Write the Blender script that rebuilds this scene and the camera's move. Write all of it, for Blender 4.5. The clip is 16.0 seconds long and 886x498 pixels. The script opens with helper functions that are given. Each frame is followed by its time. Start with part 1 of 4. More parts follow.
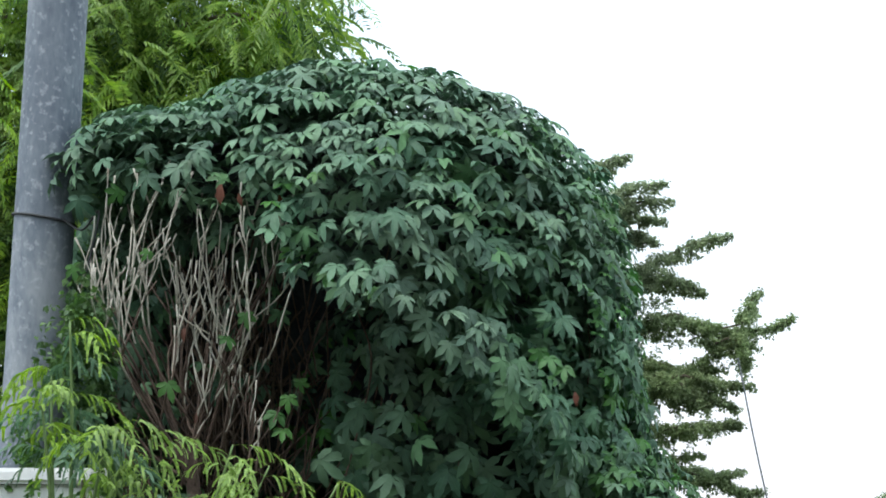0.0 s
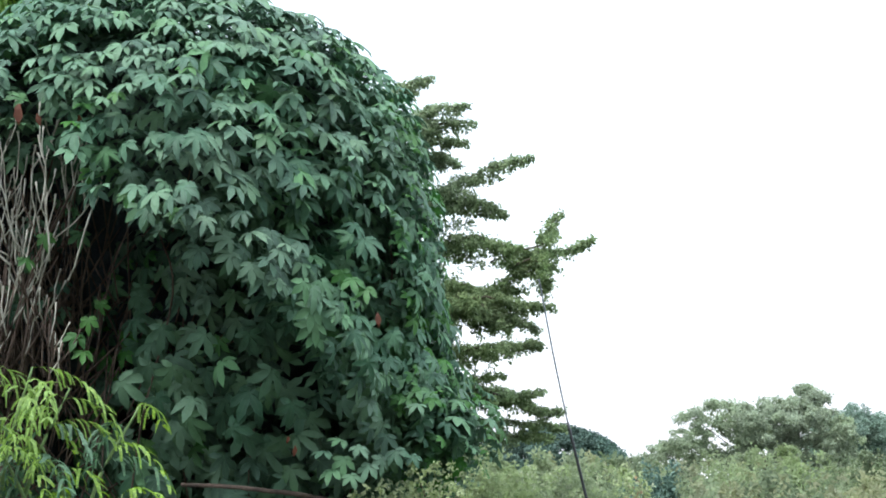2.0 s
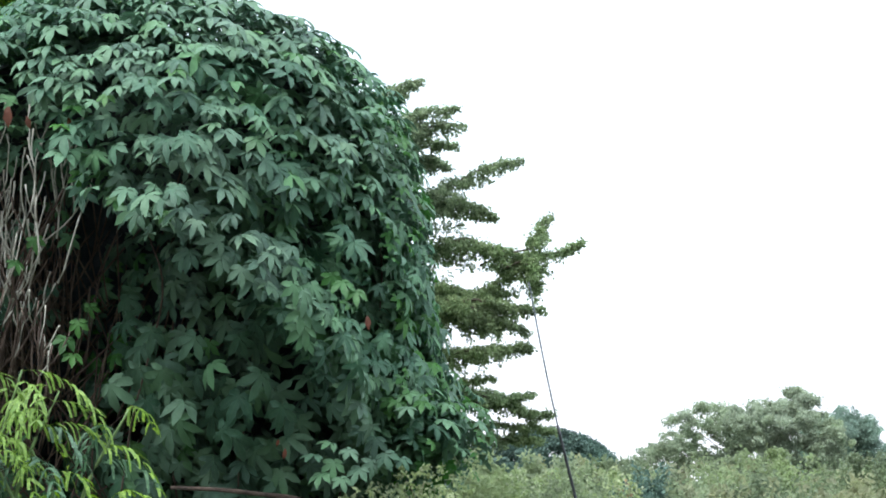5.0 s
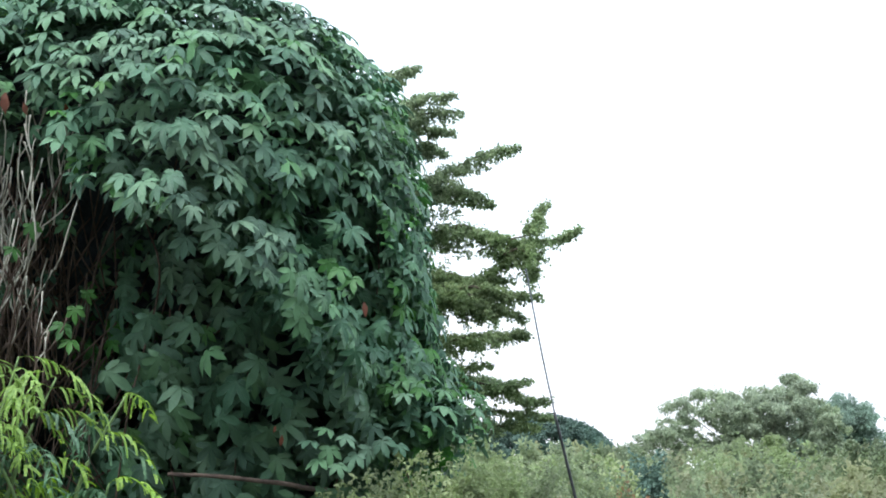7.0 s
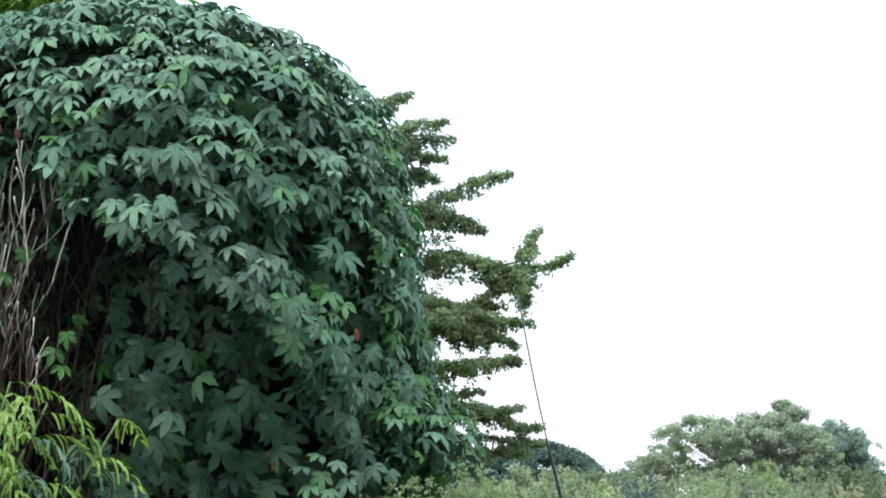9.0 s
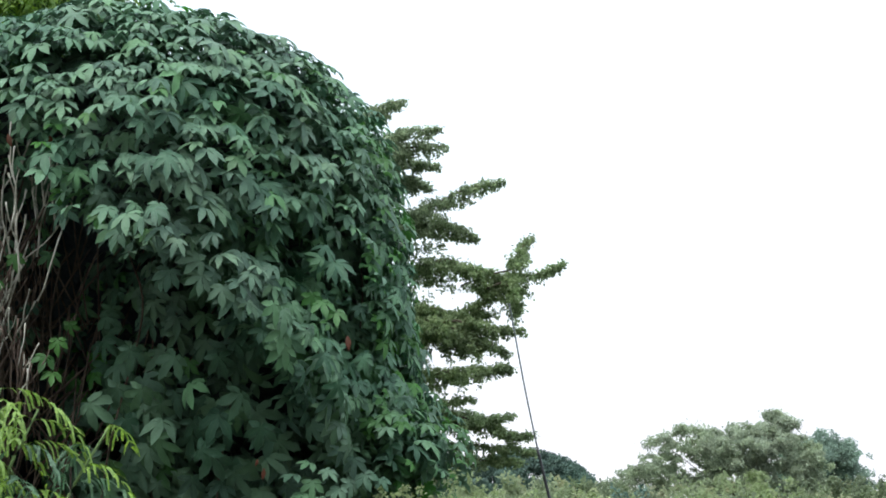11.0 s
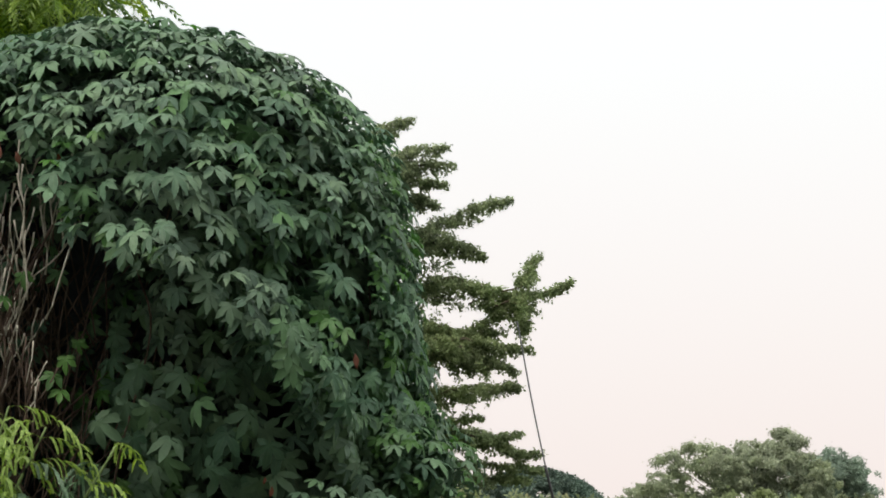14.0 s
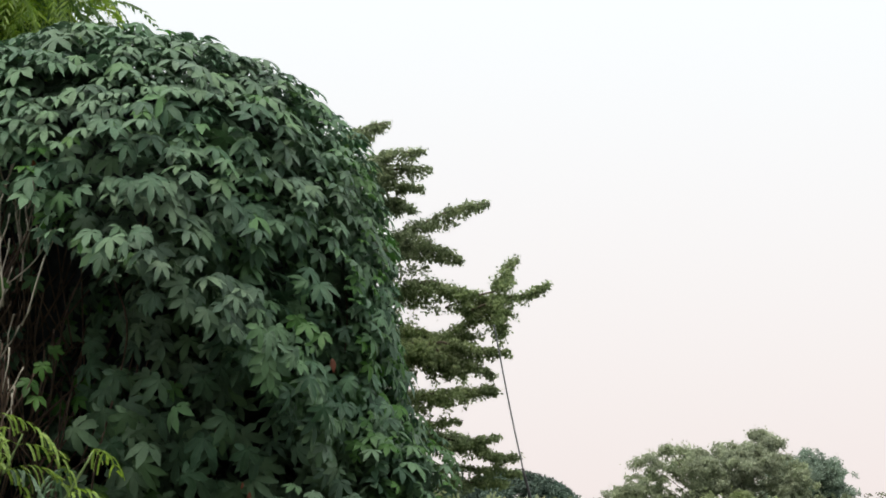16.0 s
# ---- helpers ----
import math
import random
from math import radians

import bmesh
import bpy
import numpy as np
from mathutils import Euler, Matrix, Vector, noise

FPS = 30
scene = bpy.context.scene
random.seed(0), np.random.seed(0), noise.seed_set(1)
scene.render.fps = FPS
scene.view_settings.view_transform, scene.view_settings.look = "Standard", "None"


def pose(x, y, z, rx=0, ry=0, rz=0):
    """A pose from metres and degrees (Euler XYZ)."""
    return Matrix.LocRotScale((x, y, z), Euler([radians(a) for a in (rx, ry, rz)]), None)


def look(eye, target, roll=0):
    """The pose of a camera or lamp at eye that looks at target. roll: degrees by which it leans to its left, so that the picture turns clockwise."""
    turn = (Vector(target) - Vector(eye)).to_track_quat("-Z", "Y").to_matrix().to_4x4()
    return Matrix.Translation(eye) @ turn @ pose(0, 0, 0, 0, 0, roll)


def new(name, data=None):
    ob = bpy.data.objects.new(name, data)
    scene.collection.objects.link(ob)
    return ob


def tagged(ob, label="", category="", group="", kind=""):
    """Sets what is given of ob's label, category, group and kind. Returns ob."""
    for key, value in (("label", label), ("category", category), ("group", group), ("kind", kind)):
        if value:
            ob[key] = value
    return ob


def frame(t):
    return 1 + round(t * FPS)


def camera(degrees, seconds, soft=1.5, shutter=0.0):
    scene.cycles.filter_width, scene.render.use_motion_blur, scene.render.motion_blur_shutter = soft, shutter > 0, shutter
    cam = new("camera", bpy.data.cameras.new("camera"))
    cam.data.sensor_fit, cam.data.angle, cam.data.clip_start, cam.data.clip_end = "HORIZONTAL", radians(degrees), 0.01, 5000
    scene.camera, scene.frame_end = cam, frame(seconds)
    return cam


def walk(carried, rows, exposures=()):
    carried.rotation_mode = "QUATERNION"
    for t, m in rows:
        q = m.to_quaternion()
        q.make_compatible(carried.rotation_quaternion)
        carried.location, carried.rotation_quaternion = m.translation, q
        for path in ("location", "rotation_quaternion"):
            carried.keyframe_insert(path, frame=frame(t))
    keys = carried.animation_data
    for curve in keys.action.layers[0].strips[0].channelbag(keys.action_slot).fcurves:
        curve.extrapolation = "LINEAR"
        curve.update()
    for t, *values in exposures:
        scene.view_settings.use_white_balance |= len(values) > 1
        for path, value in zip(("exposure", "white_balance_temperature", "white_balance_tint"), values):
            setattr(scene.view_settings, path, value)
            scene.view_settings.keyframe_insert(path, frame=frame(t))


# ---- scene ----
cam = camera(22.0, 16.0, soft=1.8)
EYE = 1.6
# seconds, yaw, pitch, roll: a hand-held telephoto view that pans and settles
ROWS = [
    (0, 0, 8.2, 0), (0.5, -1.85, 7.533, -0.191), (1, -3.374, 6.983, -0.419),
    (1.5, -4.254, 6.431, -0.668), (2, -4.99, 6.197, -0.56), (2.5, -5.141, 5.977, -0.516),
    (3, -5.405, 5.908, -0.415), (3.5, -5.288, 5.95, -0.436), (4, -5.312, 6.249, -0.497),
    (6.5, -5.139, 6.267, -0.708), (7, -5.319, 5.934, -0.537), (7.5, -5.308, 5.925, -0.521),
    (8, -5.481, 6.011, -0.526), (8.5, -5.484, 6.355, -0.51), (9, -5.526, 6.58, -0.513),
    (11.5, -5.724, 6.924, -0.175), (12, -5.601, 7.283, -0.256), (12.5, -5.665, 7.189, -0.275),
    (13, -5.667, 7.231, -0.461), (13.5, -5.663, 7.255, -0.39), (14, -5.537, 7.238, -0.2),
    (14.5, -5.946, 6.762, -0.291), (15, -6.3, 6.88, -0.439), (15.5, -6.267, 7.045, -0.494),
    (16, -6.137, 7.327, -0.634),
]
# stops, kelvin, tint: the exposure drops and the balance warms at about 12 s
EXPOSURES = [
    (0.0, 0.0, 5950, 6), (0.6, 0.15, 5930, 6), (1.0, 0.4, 5860, 6), (1.6, 0.36, 5820, 6), (4.2, 0.33, 5780, 6), (8.2, 0.33, 5780, 6), (9.2, 0.2, 5800, 6), (11.2, -0.08, 5980, 6),
    (11.6, -0.26, 6150, 6), (12.0, -0.48, 6500, 11), (12.4, -0.42, 7000, 10), (14.5, -0.42, 7000, 11), (15.0, -0.45, 6900, 11), (16.0, -0.45, 6880, 11),
]
walk(cam, [(t, pose(0, 0, EYE, 90 + pitch, 0, yaw) @ pose(0, 0, 0, 0, 0, roll)) for t, yaw, pitch, roll in ROWS], EXPOSURES)

# ---- world and sun: a bright, evenly overcast evening sky ----
world = bpy.data.worlds.new("overcast_sky")
scene.world = world
world.use_nodes = True
wt = world.node_tree
wn, wl = wt.nodes, wt.links
wn.clear()
w_out = wn.new("ShaderNodeOutputWorld")
w_bg = wn.new("ShaderNodeBackground")
w_sky = wn.new("ShaderNodeTexSky")
w_sky.sky_type, w_sky.sun_disc = "NISHITA", False
w_sky.sun_elevation, w_sky.sun_rotation = radians(66), radians(200)
w_sky.dust_density = 6.0
w_scale = wn.new("ShaderNodeMix")
w_scale.data_type, w_scale.blend_type = "RGBA", "MULTIPLY"
w_scale.inputs[0].default_value = 1.0
w_scale.inputs[7].default_value = (0.11, 0.11, 0.11, 1)
w_coord = wn.new("ShaderNodeTexCoord")
w_sep = wn.new("ShaderNodeSeparateXYZ")
w_ramp = wn.new("ShaderNodeValToRGB")
w_ramp.color_ramp.elements.new(0.5)
for w_stop, w_at, w_tone in zip(w_ramp.color_ramp.elements, (0.0, 0.25, 1.0), ((1.4, 1.3, 1.32), (1.47, 1.6, 1.7), (3.0, 3.2, 3.4))):
    w_stop.position, w_stop.color = w_at, (*w_tone, 1)
w_mix = wn.new("ShaderNodeMix")
w_mix.data_type = "RGBA"
w_mix.inputs[0].default_value = 0.85
wl.new(w_sky.outputs[0], w_scale.inputs[6])
wl.new(w_coord.outputs["Generated"], w_sep.inputs[0])
wl.new(w_sep.outputs["Z"], w_ramp.inputs[0])
wl.new(w_scale.outputs[2], w_mix.inputs[6])
wl.new(w_ramp.outputs[0], w_mix.inputs[7])
wl.new(w_mix.outputs[2], w_bg.inputs["Color"])
w_bg.inputs["Strength"].default_value = 1.0
wl.new(w_bg.outputs[0], w_out.inputs[0])

sun = new("sun", bpy.data.lights.new("sun", "SUN"))
sun.data.energy, sun.data.angle, sun.data.color = 2.6, radians(25), (1.0, 0.93, 0.8)
sun.matrix_world = look((-3.6, 6.8, 13), (0, 10, 2))


# ---- materials ----
def material(name):
    m = bpy.data.materials.new(name)
    m.use_nodes = True
    m.node_tree.nodes.clear()
    return m, m.node_tree.nodes, m.node_tree.links


def ramp(nodes, stops):
    r = nodes.new("ShaderNodeValToRGB")
    while len(r.color_ramp.elements) < len(stops):
        r.color_ramp.elements.new(0.5)
    for e, (p, c) in zip(r.color_ramp.elements, stops):
        e.position, e.color = p, (*c, 1)
    return r


def leaf_material(name, tones, rough=0.5, glow=0.25, single=False, veins=0.0, vein_tone=(0.12, 0.2, 0.1), scale=9.0, blotch=0.22, gloss=0.45):
    """A leaf: tone by leaf, blotches, paler veins and a painted rim highlight where the leaf carries them, some light
    through the blade.
    """
    m, nodes, links = material(name)
    out = nodes.new("ShaderNodeOutputMaterial")
    pick = nodes.new("ShaderNodeObjectInfo") if single else nodes.new("ShaderNodeNewGeometry")
    r = ramp(nodes, [(i / (len(tones) - 1), c) for i, c in enumerate(tones)])
    links.new(pick.outputs["Random" if single else "Random Per Island"], r.inputs[0])
    geo = nodes.new("ShaderNodeNewGeometry")
    tex = nodes.new("ShaderNodeTexNoise")
    tex.inputs["Scale"].default_value, tex.inputs["Detail"].default_value = scale, 4.0
    links.new(geo.outputs["Position"], tex.inputs["Vector"])
    spread = nodes.new("ShaderNodeMapRange")
    spread.inputs["From Min"].default_value, spread.inputs["From Max"].default_value = 0.3, 0.7
    spread.inputs["To Min"].default_value, spread.inputs["To Max"].default_value = 1 - blotch, 1 + blotch
    links.new(tex.outputs["Fac"], spread.inputs["Value"])
    vary = nodes.new("ShaderNodeHueSaturation")
    links.new(r.outputs[0], vary.inputs["Color"])
    links.new(spread.outputs[0], vary.inputs["Value"])
    wide = nodes.new("ShaderNodeTexNoise")
    wide.inputs["Scale"].default_value, wide.inputs["Detail"].default_value = scale * 0.22, 2.0
    links.new(geo.outputs["Position"], wide.inputs["Vector"])
    tint = nodes.new("ShaderNodeMapRange")
    tint.inputs["From Min"].default_value, tint.inputs["From Max"].default_value = 0.35, 0.65
    tint.inputs["To Min"].default_value, tint.inputs["To Max"].default_value = 0.86, 1.2
    links.new(wide.outputs["Fac"], tint.inputs["Value"])
    links.new(tint.outputs[0], vary.inputs["Saturation"])
    colour = vary.outputs[0]
    if veins:
        uv = nodes.new("ShaderNodeUVMap")
        sep = nodes.new("ShaderNodeSeparateXYZ")
        links.new(uv.outputs[0], sep.inputs[0])
        near = nodes.new("ShaderNodeMapRange")
        near.inputs["From Min"].default_value, near.inputs["From Max"].default_value = 0.0, 0.16
        near.inputs["To Min"].default_value, near.inputs["To Max"].default_value = veins, 0.0
        links.new(sep.outputs[0], near.inputs["Value"])
        mix = nodes.new("ShaderNodeMix")
        mix.data_type = "RGBA"
        links.new(near.outputs[0], mix.inputs[0])
        links.new(colour, mix.inputs[6])
        mix.inputs[7].default_value = (*vein_tone, 1)
        # light rim painted into the leaf colour, like a sharpening halo
        halo = nodes.new("ShaderNodeMapRange")
        halo.inputs["From Min"].default_value, halo.inputs["From Max"].default_value = 0.8, 1.0
        halo.inputs["To Max"].default_value = 0.3
        links.new(sep.outputs[0], halo.inputs["Value"])
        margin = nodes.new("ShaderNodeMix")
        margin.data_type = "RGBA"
        links.new(halo.outputs[0], margin.inputs[0])
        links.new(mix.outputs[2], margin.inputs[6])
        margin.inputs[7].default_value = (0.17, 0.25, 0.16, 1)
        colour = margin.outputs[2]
    p = nodes.new("ShaderNodeBsdfPrincipled")
    p.inputs["Roughness"].default_value = rough
    p.inputs["Specular IOR Level"].default_value = gloss
    links.new(colour, p.inputs["Base Color"])
    fine = nodes.new("ShaderNodeTexNoise")
    fine.inputs["Scale"].default_value = 70.0
    links.new(geo.outputs["Position"], fine.inputs["Vector"])
    bump = nodes.new("ShaderNodeBump")
    bump.inputs["Strength"].default_value, bump.inputs["Distance"].default_value = 0.35, 0.01
    links.new(fine.outputs["Fac"], bump.inputs["Height"])
    links.new(bump.outputs[0], p.inputs["Normal"])
    t = nodes.new("ShaderNodeBsdfTranslucent")
    lift = nodes.new("ShaderNodeHueSaturation")
    lift.inputs["Value"].default_value, lift.inputs["Saturation"].default_value = 1.3, 1.1
    links.new(colour, lift.inputs["Color"])
    links.new(lift.outputs[0], t.inputs["Color"])
    both = nodes.new("ShaderNodeMixShader")
    both.inputs[0].default_value = glow
    links.new(p.outputs[0], both.inputs[1])
    links.new(t.outputs[0], both.inputs[2])
    links.new(both.outputs[0], out.inputs[0])
    return m


def rough_material(name, tones, scale=8.0, rough=0.9, bump=0.4, stretch=(1, 1, 1), spots=None, metal=0.0):
    """Bark, concrete, paint, earth: two scales of noise through a ramp, with relief."""
    m, nodes, links = material(name)
    out = nodes.new("ShaderNodeOutputMaterial")
    p = nodes.new("ShaderNodeBsdfPrincipled")
    coord = nodes.new("ShaderNodeTexCoord")
    mapping = nodes.new("ShaderNodeMapping")
    mapping.inputs["Scale"].default_value = stretch
    links.new(coord.outputs["Object"], mapping.inputs[0])
    big, small = nodes.new("ShaderNodeTexNoise"), nodes.new("ShaderNodeTexNoise")
    big.inputs["Scale"].default_value, big.inputs["Detail"].default_value = scale, 6.0
    small.inputs["Scale"].default_value, small.inputs["Detail"].default_value = scale * 9, 4.0
    for n in (big, small):
        links.new(mapping.outputs[0], n.inputs["Vector"])
    add = nodes.new("ShaderNodeMath")
    add.operation = "MULTIPLY_ADD"
    add.inputs[1].default_value, add.inputs[2].default_value = 0.4, -0.2
    links.new(small.outputs["Fac"], add.inputs[0])
    total = nodes.new("ShaderNodeMath")
    links.new(add.outputs[0], total.inputs[0])
    links.new(big.outputs["Fac"], total.inputs[1])
    r = ramp(nodes, [(0.3 + 0.4 * i / max(1, len(tones) - 1), c) for i, c in enumerate(tones)])
    links.new(total.outputs[0], r.inputs[0])
    colour = r.outputs[0]
    if spots:
        tone, size, low, high = spots
        fleck = nodes.new("ShaderNodeTexNoise")
        fleck.inputs["Scale"].default_value, fleck.inputs["Detail"].default_value = size, 5.0
        links.new(coord.outputs["Object"], fleck.inputs["Vector"])
        cut = nodes.new("ShaderNodeMapRange")
        cut.inputs["From Min"].default_value, cut.inputs["From Max"].default_value = low, high
        links.new(fleck.outputs["Fac"], cut.inputs["Value"])
        mix = nodes.new("ShaderNodeMix")
        mix.data_type = "RGBA"
        links.new(cut.outputs[0], mix.inputs[0])
        links.new(colour, mix.inputs[6])
        mix.inputs[7].default_value = (*tone, 1)
        colour = mix.outputs[2]
    links.new(colour, p.inputs["Base Color"])
    p.inputs["Roughness"].default_value, p.inputs["Metallic"].default_value = rough, metal
    b = nodes.new("ShaderNodeBump")
    b.inputs["Strength"].default_value, b.inputs["Distance"].default_value = bump, 0.02
    links.new(total.outputs[0], b.inputs["Height"])
    links.new(b.outputs[0], p.inputs["Normal"])
    links.new(p.outputs[0], out.inputs[0])
    return m


VINE_TONES = [(0.05, 0.092, 0.06), (0.073, 0.132, 0.083), (0.1, 0.166, 0.105), (0.116, 0.187, 0.113), (0.108, 0.199, 0.094)]
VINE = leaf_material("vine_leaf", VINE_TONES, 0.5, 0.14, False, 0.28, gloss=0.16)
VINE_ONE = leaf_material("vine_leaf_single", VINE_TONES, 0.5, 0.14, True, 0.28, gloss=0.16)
YOUNG = leaf_material("young_vine_leaf", [(0.058, 0.14, 0.042), (0.088, 0.19, 0.052)], 0.5, 0.35, gloss=0.3)
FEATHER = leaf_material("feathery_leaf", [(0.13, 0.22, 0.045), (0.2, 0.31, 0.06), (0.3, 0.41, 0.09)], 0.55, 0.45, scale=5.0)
FRESH = leaf_material("fresh_frond", [(0.14, 0.23, 0.045), (0.21, 0.32, 0.06), (0.31, 0.43, 0.09)], 0.55, 0.4, scale=5.0)
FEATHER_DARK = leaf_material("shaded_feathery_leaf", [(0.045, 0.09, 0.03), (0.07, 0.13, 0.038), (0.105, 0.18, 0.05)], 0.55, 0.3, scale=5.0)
OLD_FROND = leaf_material("mature_frond", [(0.055, 0.11, 0.06), (0.085, 0.155, 0.085), (0.13, 0.21, 0.11)], 0.55, 0.3, scale=5.0)
SPRAY = leaf_material("spray_leaf", [(0.14, 0.18, 0.1), (0.222, 0.272, 0.155), (0.34, 0.395, 0.235)], 0.7, 0.62, scale=5.0, gloss=0.3)
# scrub greens greyed and paled so that the colour carries some haze
SCRUB = leaf_material("scrub_leaf", [(0.185, 0.225, 0.12), (0.22, 0.26, 0.14), (0.255, 0.29, 0.165)], 0.9, 0.55, scale=2.6, blotch=0.3)
SCRUB_TAN = leaf_material("dry_scrub_leaf", [(0.195, 0.21, 0.125), (0.225, 0.235, 0.145), (0.265, 0.262, 0.17)], 0.9, 0.55, scale=2.6, blotch=0.3)
SCRUB_DARK = leaf_material("deep_scrub_leaf", [(0.125, 0.155, 0.088), (0.15, 0.18, 0.104), (0.18, 0.21, 0.124)], 0.9, 0.4, scale=2.6, blotch=0.45)
PALE_SHRUB = leaf_material("pale_shrub_leaf", [(0.2, 0.245, 0.125), (0.27, 0.31, 0.17), (0.36, 0.38, 0.25)], 0.8, 0.45, scale=6.0, blotch=0.3)
BRONZE = leaf_material("bronze_leaf", [(0.2, 0.12, 0.075), (0.29, 0.16, 0.095), (0.3, 0.22, 0.12)], 0.8, 0.4, scale=5.0)
# far crowns: distance haze is mixed into these pale leaf colours
FAR_BLUE_HAZED = leaf_material("hazed_blue_leaf", [(0.17, 0.235, 0.18), (0.21, 0.28, 0.215), (0.26, 0.33, 0.25)], 0.9, 0.35, scale=1.6, blotch=0.3)
FAR_HAZED = leaf_material("hazed_tree_leaf", [(0.225, 0.265, 0.175), (0.285, 0.327, 0.217), (0.37, 0.41, 0.28)], 0.9, 0.45, scale=1.6, blotch=0.3)
DARK_LEAF = leaf_material("dark_crown_leaf", [(0.07, 0.11, 0.09), (0.1, 0.15, 0.12), (0.13, 0.19, 0.14)], 0.7, 0.2, scale=0.6)
DRY_LEAF = leaf_material("dry_leaf", [(0.11, 0.045, 0.032), (0.18, 0.075, 0.05)], 0.7, 0.25)
TWIG = rough_material("dead_twig", [(0.24, 0.21, 0.165), (0.42, 0.385, 0.32), (0.6, 0.56, 0.49)], 14, 0.9, 0.5)
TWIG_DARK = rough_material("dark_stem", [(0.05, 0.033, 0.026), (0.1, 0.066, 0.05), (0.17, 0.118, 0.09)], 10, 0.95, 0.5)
BARK = rough_material("bark", [(0.05, 0.038, 0.026), (0.1, 0.08, 0.055), (0.16, 0.13, 0.09)], 7, 0.95, 0.6, (1, 1, 0.3))
GREEN_STEM = rough_material("green_stem", [(0.1, 0.16, 0.05), (0.18, 0.25, 0.09)], 12, 0.7, 0.2)
CONCRETE = rough_material("weathered_pole", [(0.085, 0.1, 0.132), (0.148, 0.168, 0.2), (0.25, 0.265, 0.29)], 5, 0.6, 0.3, (1, 1, 0.4), ((0.33, 0.345, 0.37), 34, 0.55, 0.75))
PAINT = rough_material("white_paint", [(0.55, 0.54, 0.52), (0.74, 0.73, 0.72), (0.82, 0.81, 0.8)], 3, 0.85, 0.25, (1, 1, 0.5))
BLOCK_WALL = rough_material("block_wall_grey", [(0.12, 0.115, 0.105), (0.19, 0.18, 0.165), (0.26, 0.25, 0.235)], 1.5, 0.9, 0.3)
CABLE = rough_material("black_cable", [(0.015, 0.015, 0.017), (0.035, 0.035, 0.038)], 20, 0.55, 0.1)
STEEL = rough_material("galvanised_wire", [(0.16, 0.17, 0.18), (0.28, 0.29, 0.3)], 30, 0.45, 0.1, metal=0.7)
EARTH = rough_material("grassy_earth", [(0.045, 0.055, 0.04), (0.07, 0.08, 0.055), (0.12, 0.115, 0.09)], 0.6, 1.0, 0.6)
# bluish near-black that stands in for deep shade inside the mound
MOUND_SHADE = rough_material("shade_core", [(0.018, 0.023, 0.028), (0.032, 0.038, 0.044), (0.052, 0.056, 0.06)], 9, 1.0, 1.0)


# ---- mesh builders ----
def holder(name, place=(0, 0, 0)):
    e = new(name)
    e.empty_display_size = 0.2
    e.location = place
    return e


def soup(name, verts, faces, mat, parent=None, uv=None, smooth=False):
    """One mesh object from arrays of corners (world metres) and triangles."""
    me = bpy.data.meshes.new(name)
    verts = np.asarray(verts, dtype=np.float32)
    faces = np.asarray(faces, dtype=np.int32)
    above = parent
    while above is not None:
        verts = verts - np.array(above.location, dtype=np.float32)
        above = above.parent
    n, k = len(faces), faces.shape[1]
    me.vertices.add(len(verts))
    me.vertices.foreach_set("co", verts.ravel())
    me.loops.add(n * k)
    me.loops.foreach_set("vertex_index", faces.ravel())
    me.polygons.add(n)
    me.polygons.foreach_set("loop_start", np.arange(0, n * k, k, dtype=np.int32))
    me.polygons.foreach_set("loop_total", np.full(n, k, dtype=np.int32))
    if smooth:
        me.polygons.foreach_set("use_smooth", np.ones(n, dtype=bool))
    if uv is not None:
        layer = me.uv_layers.new(name="UVMap")
        layer.data.foreach_set("uv", np.asarray(uv, dtype=np.float32)[faces.ravel()].ravel())
    me.materials.append(mat)
    me.update(calc_edges=True)
    ob = new(name, me)
    ob.parent = parent
    return ob


def part(name, bm, mat, parent, label=""):
    me = bpy.data.meshes.new(name)
    if parent is not None:
        bmesh.ops.translate(bm, verts=bm.verts, vec=-Vector(parent.location))
    bm.to_mesh(me)
    bm.free()
    me.materials.append(mat)
    ob = new(name, me)
    ob.parent = parent
    return tagged(ob, label) if label else ob


def unit(a):
    return a / np.maximum(np.linalg.norm(a, axis=-1, keepdims=True), 1e-9)


def frames(tip, normal):
    """Turns whose columns are the blade's width, its tip and its face."""
    tip = unit(tip)
    side = unit(np.cross(tip, normal))
    return np.stack([side, tip, np.cross(side, tip)], axis=2)


def scatter(template, places, turns, sizes):
    """Corners and triangles of many copies of one template."""
    tv, tf = template[0], template[1]
    v = np.einsum("nij,vj->nvi", turns * np.asarray(sizes)[:, None, None], tv) + places[:, None, :]
    f = tf[None] + (np.arange(len(places)) * len(tv))[:, None, None]
    return v.reshape(-1, 3), f.reshape(-1, 3)


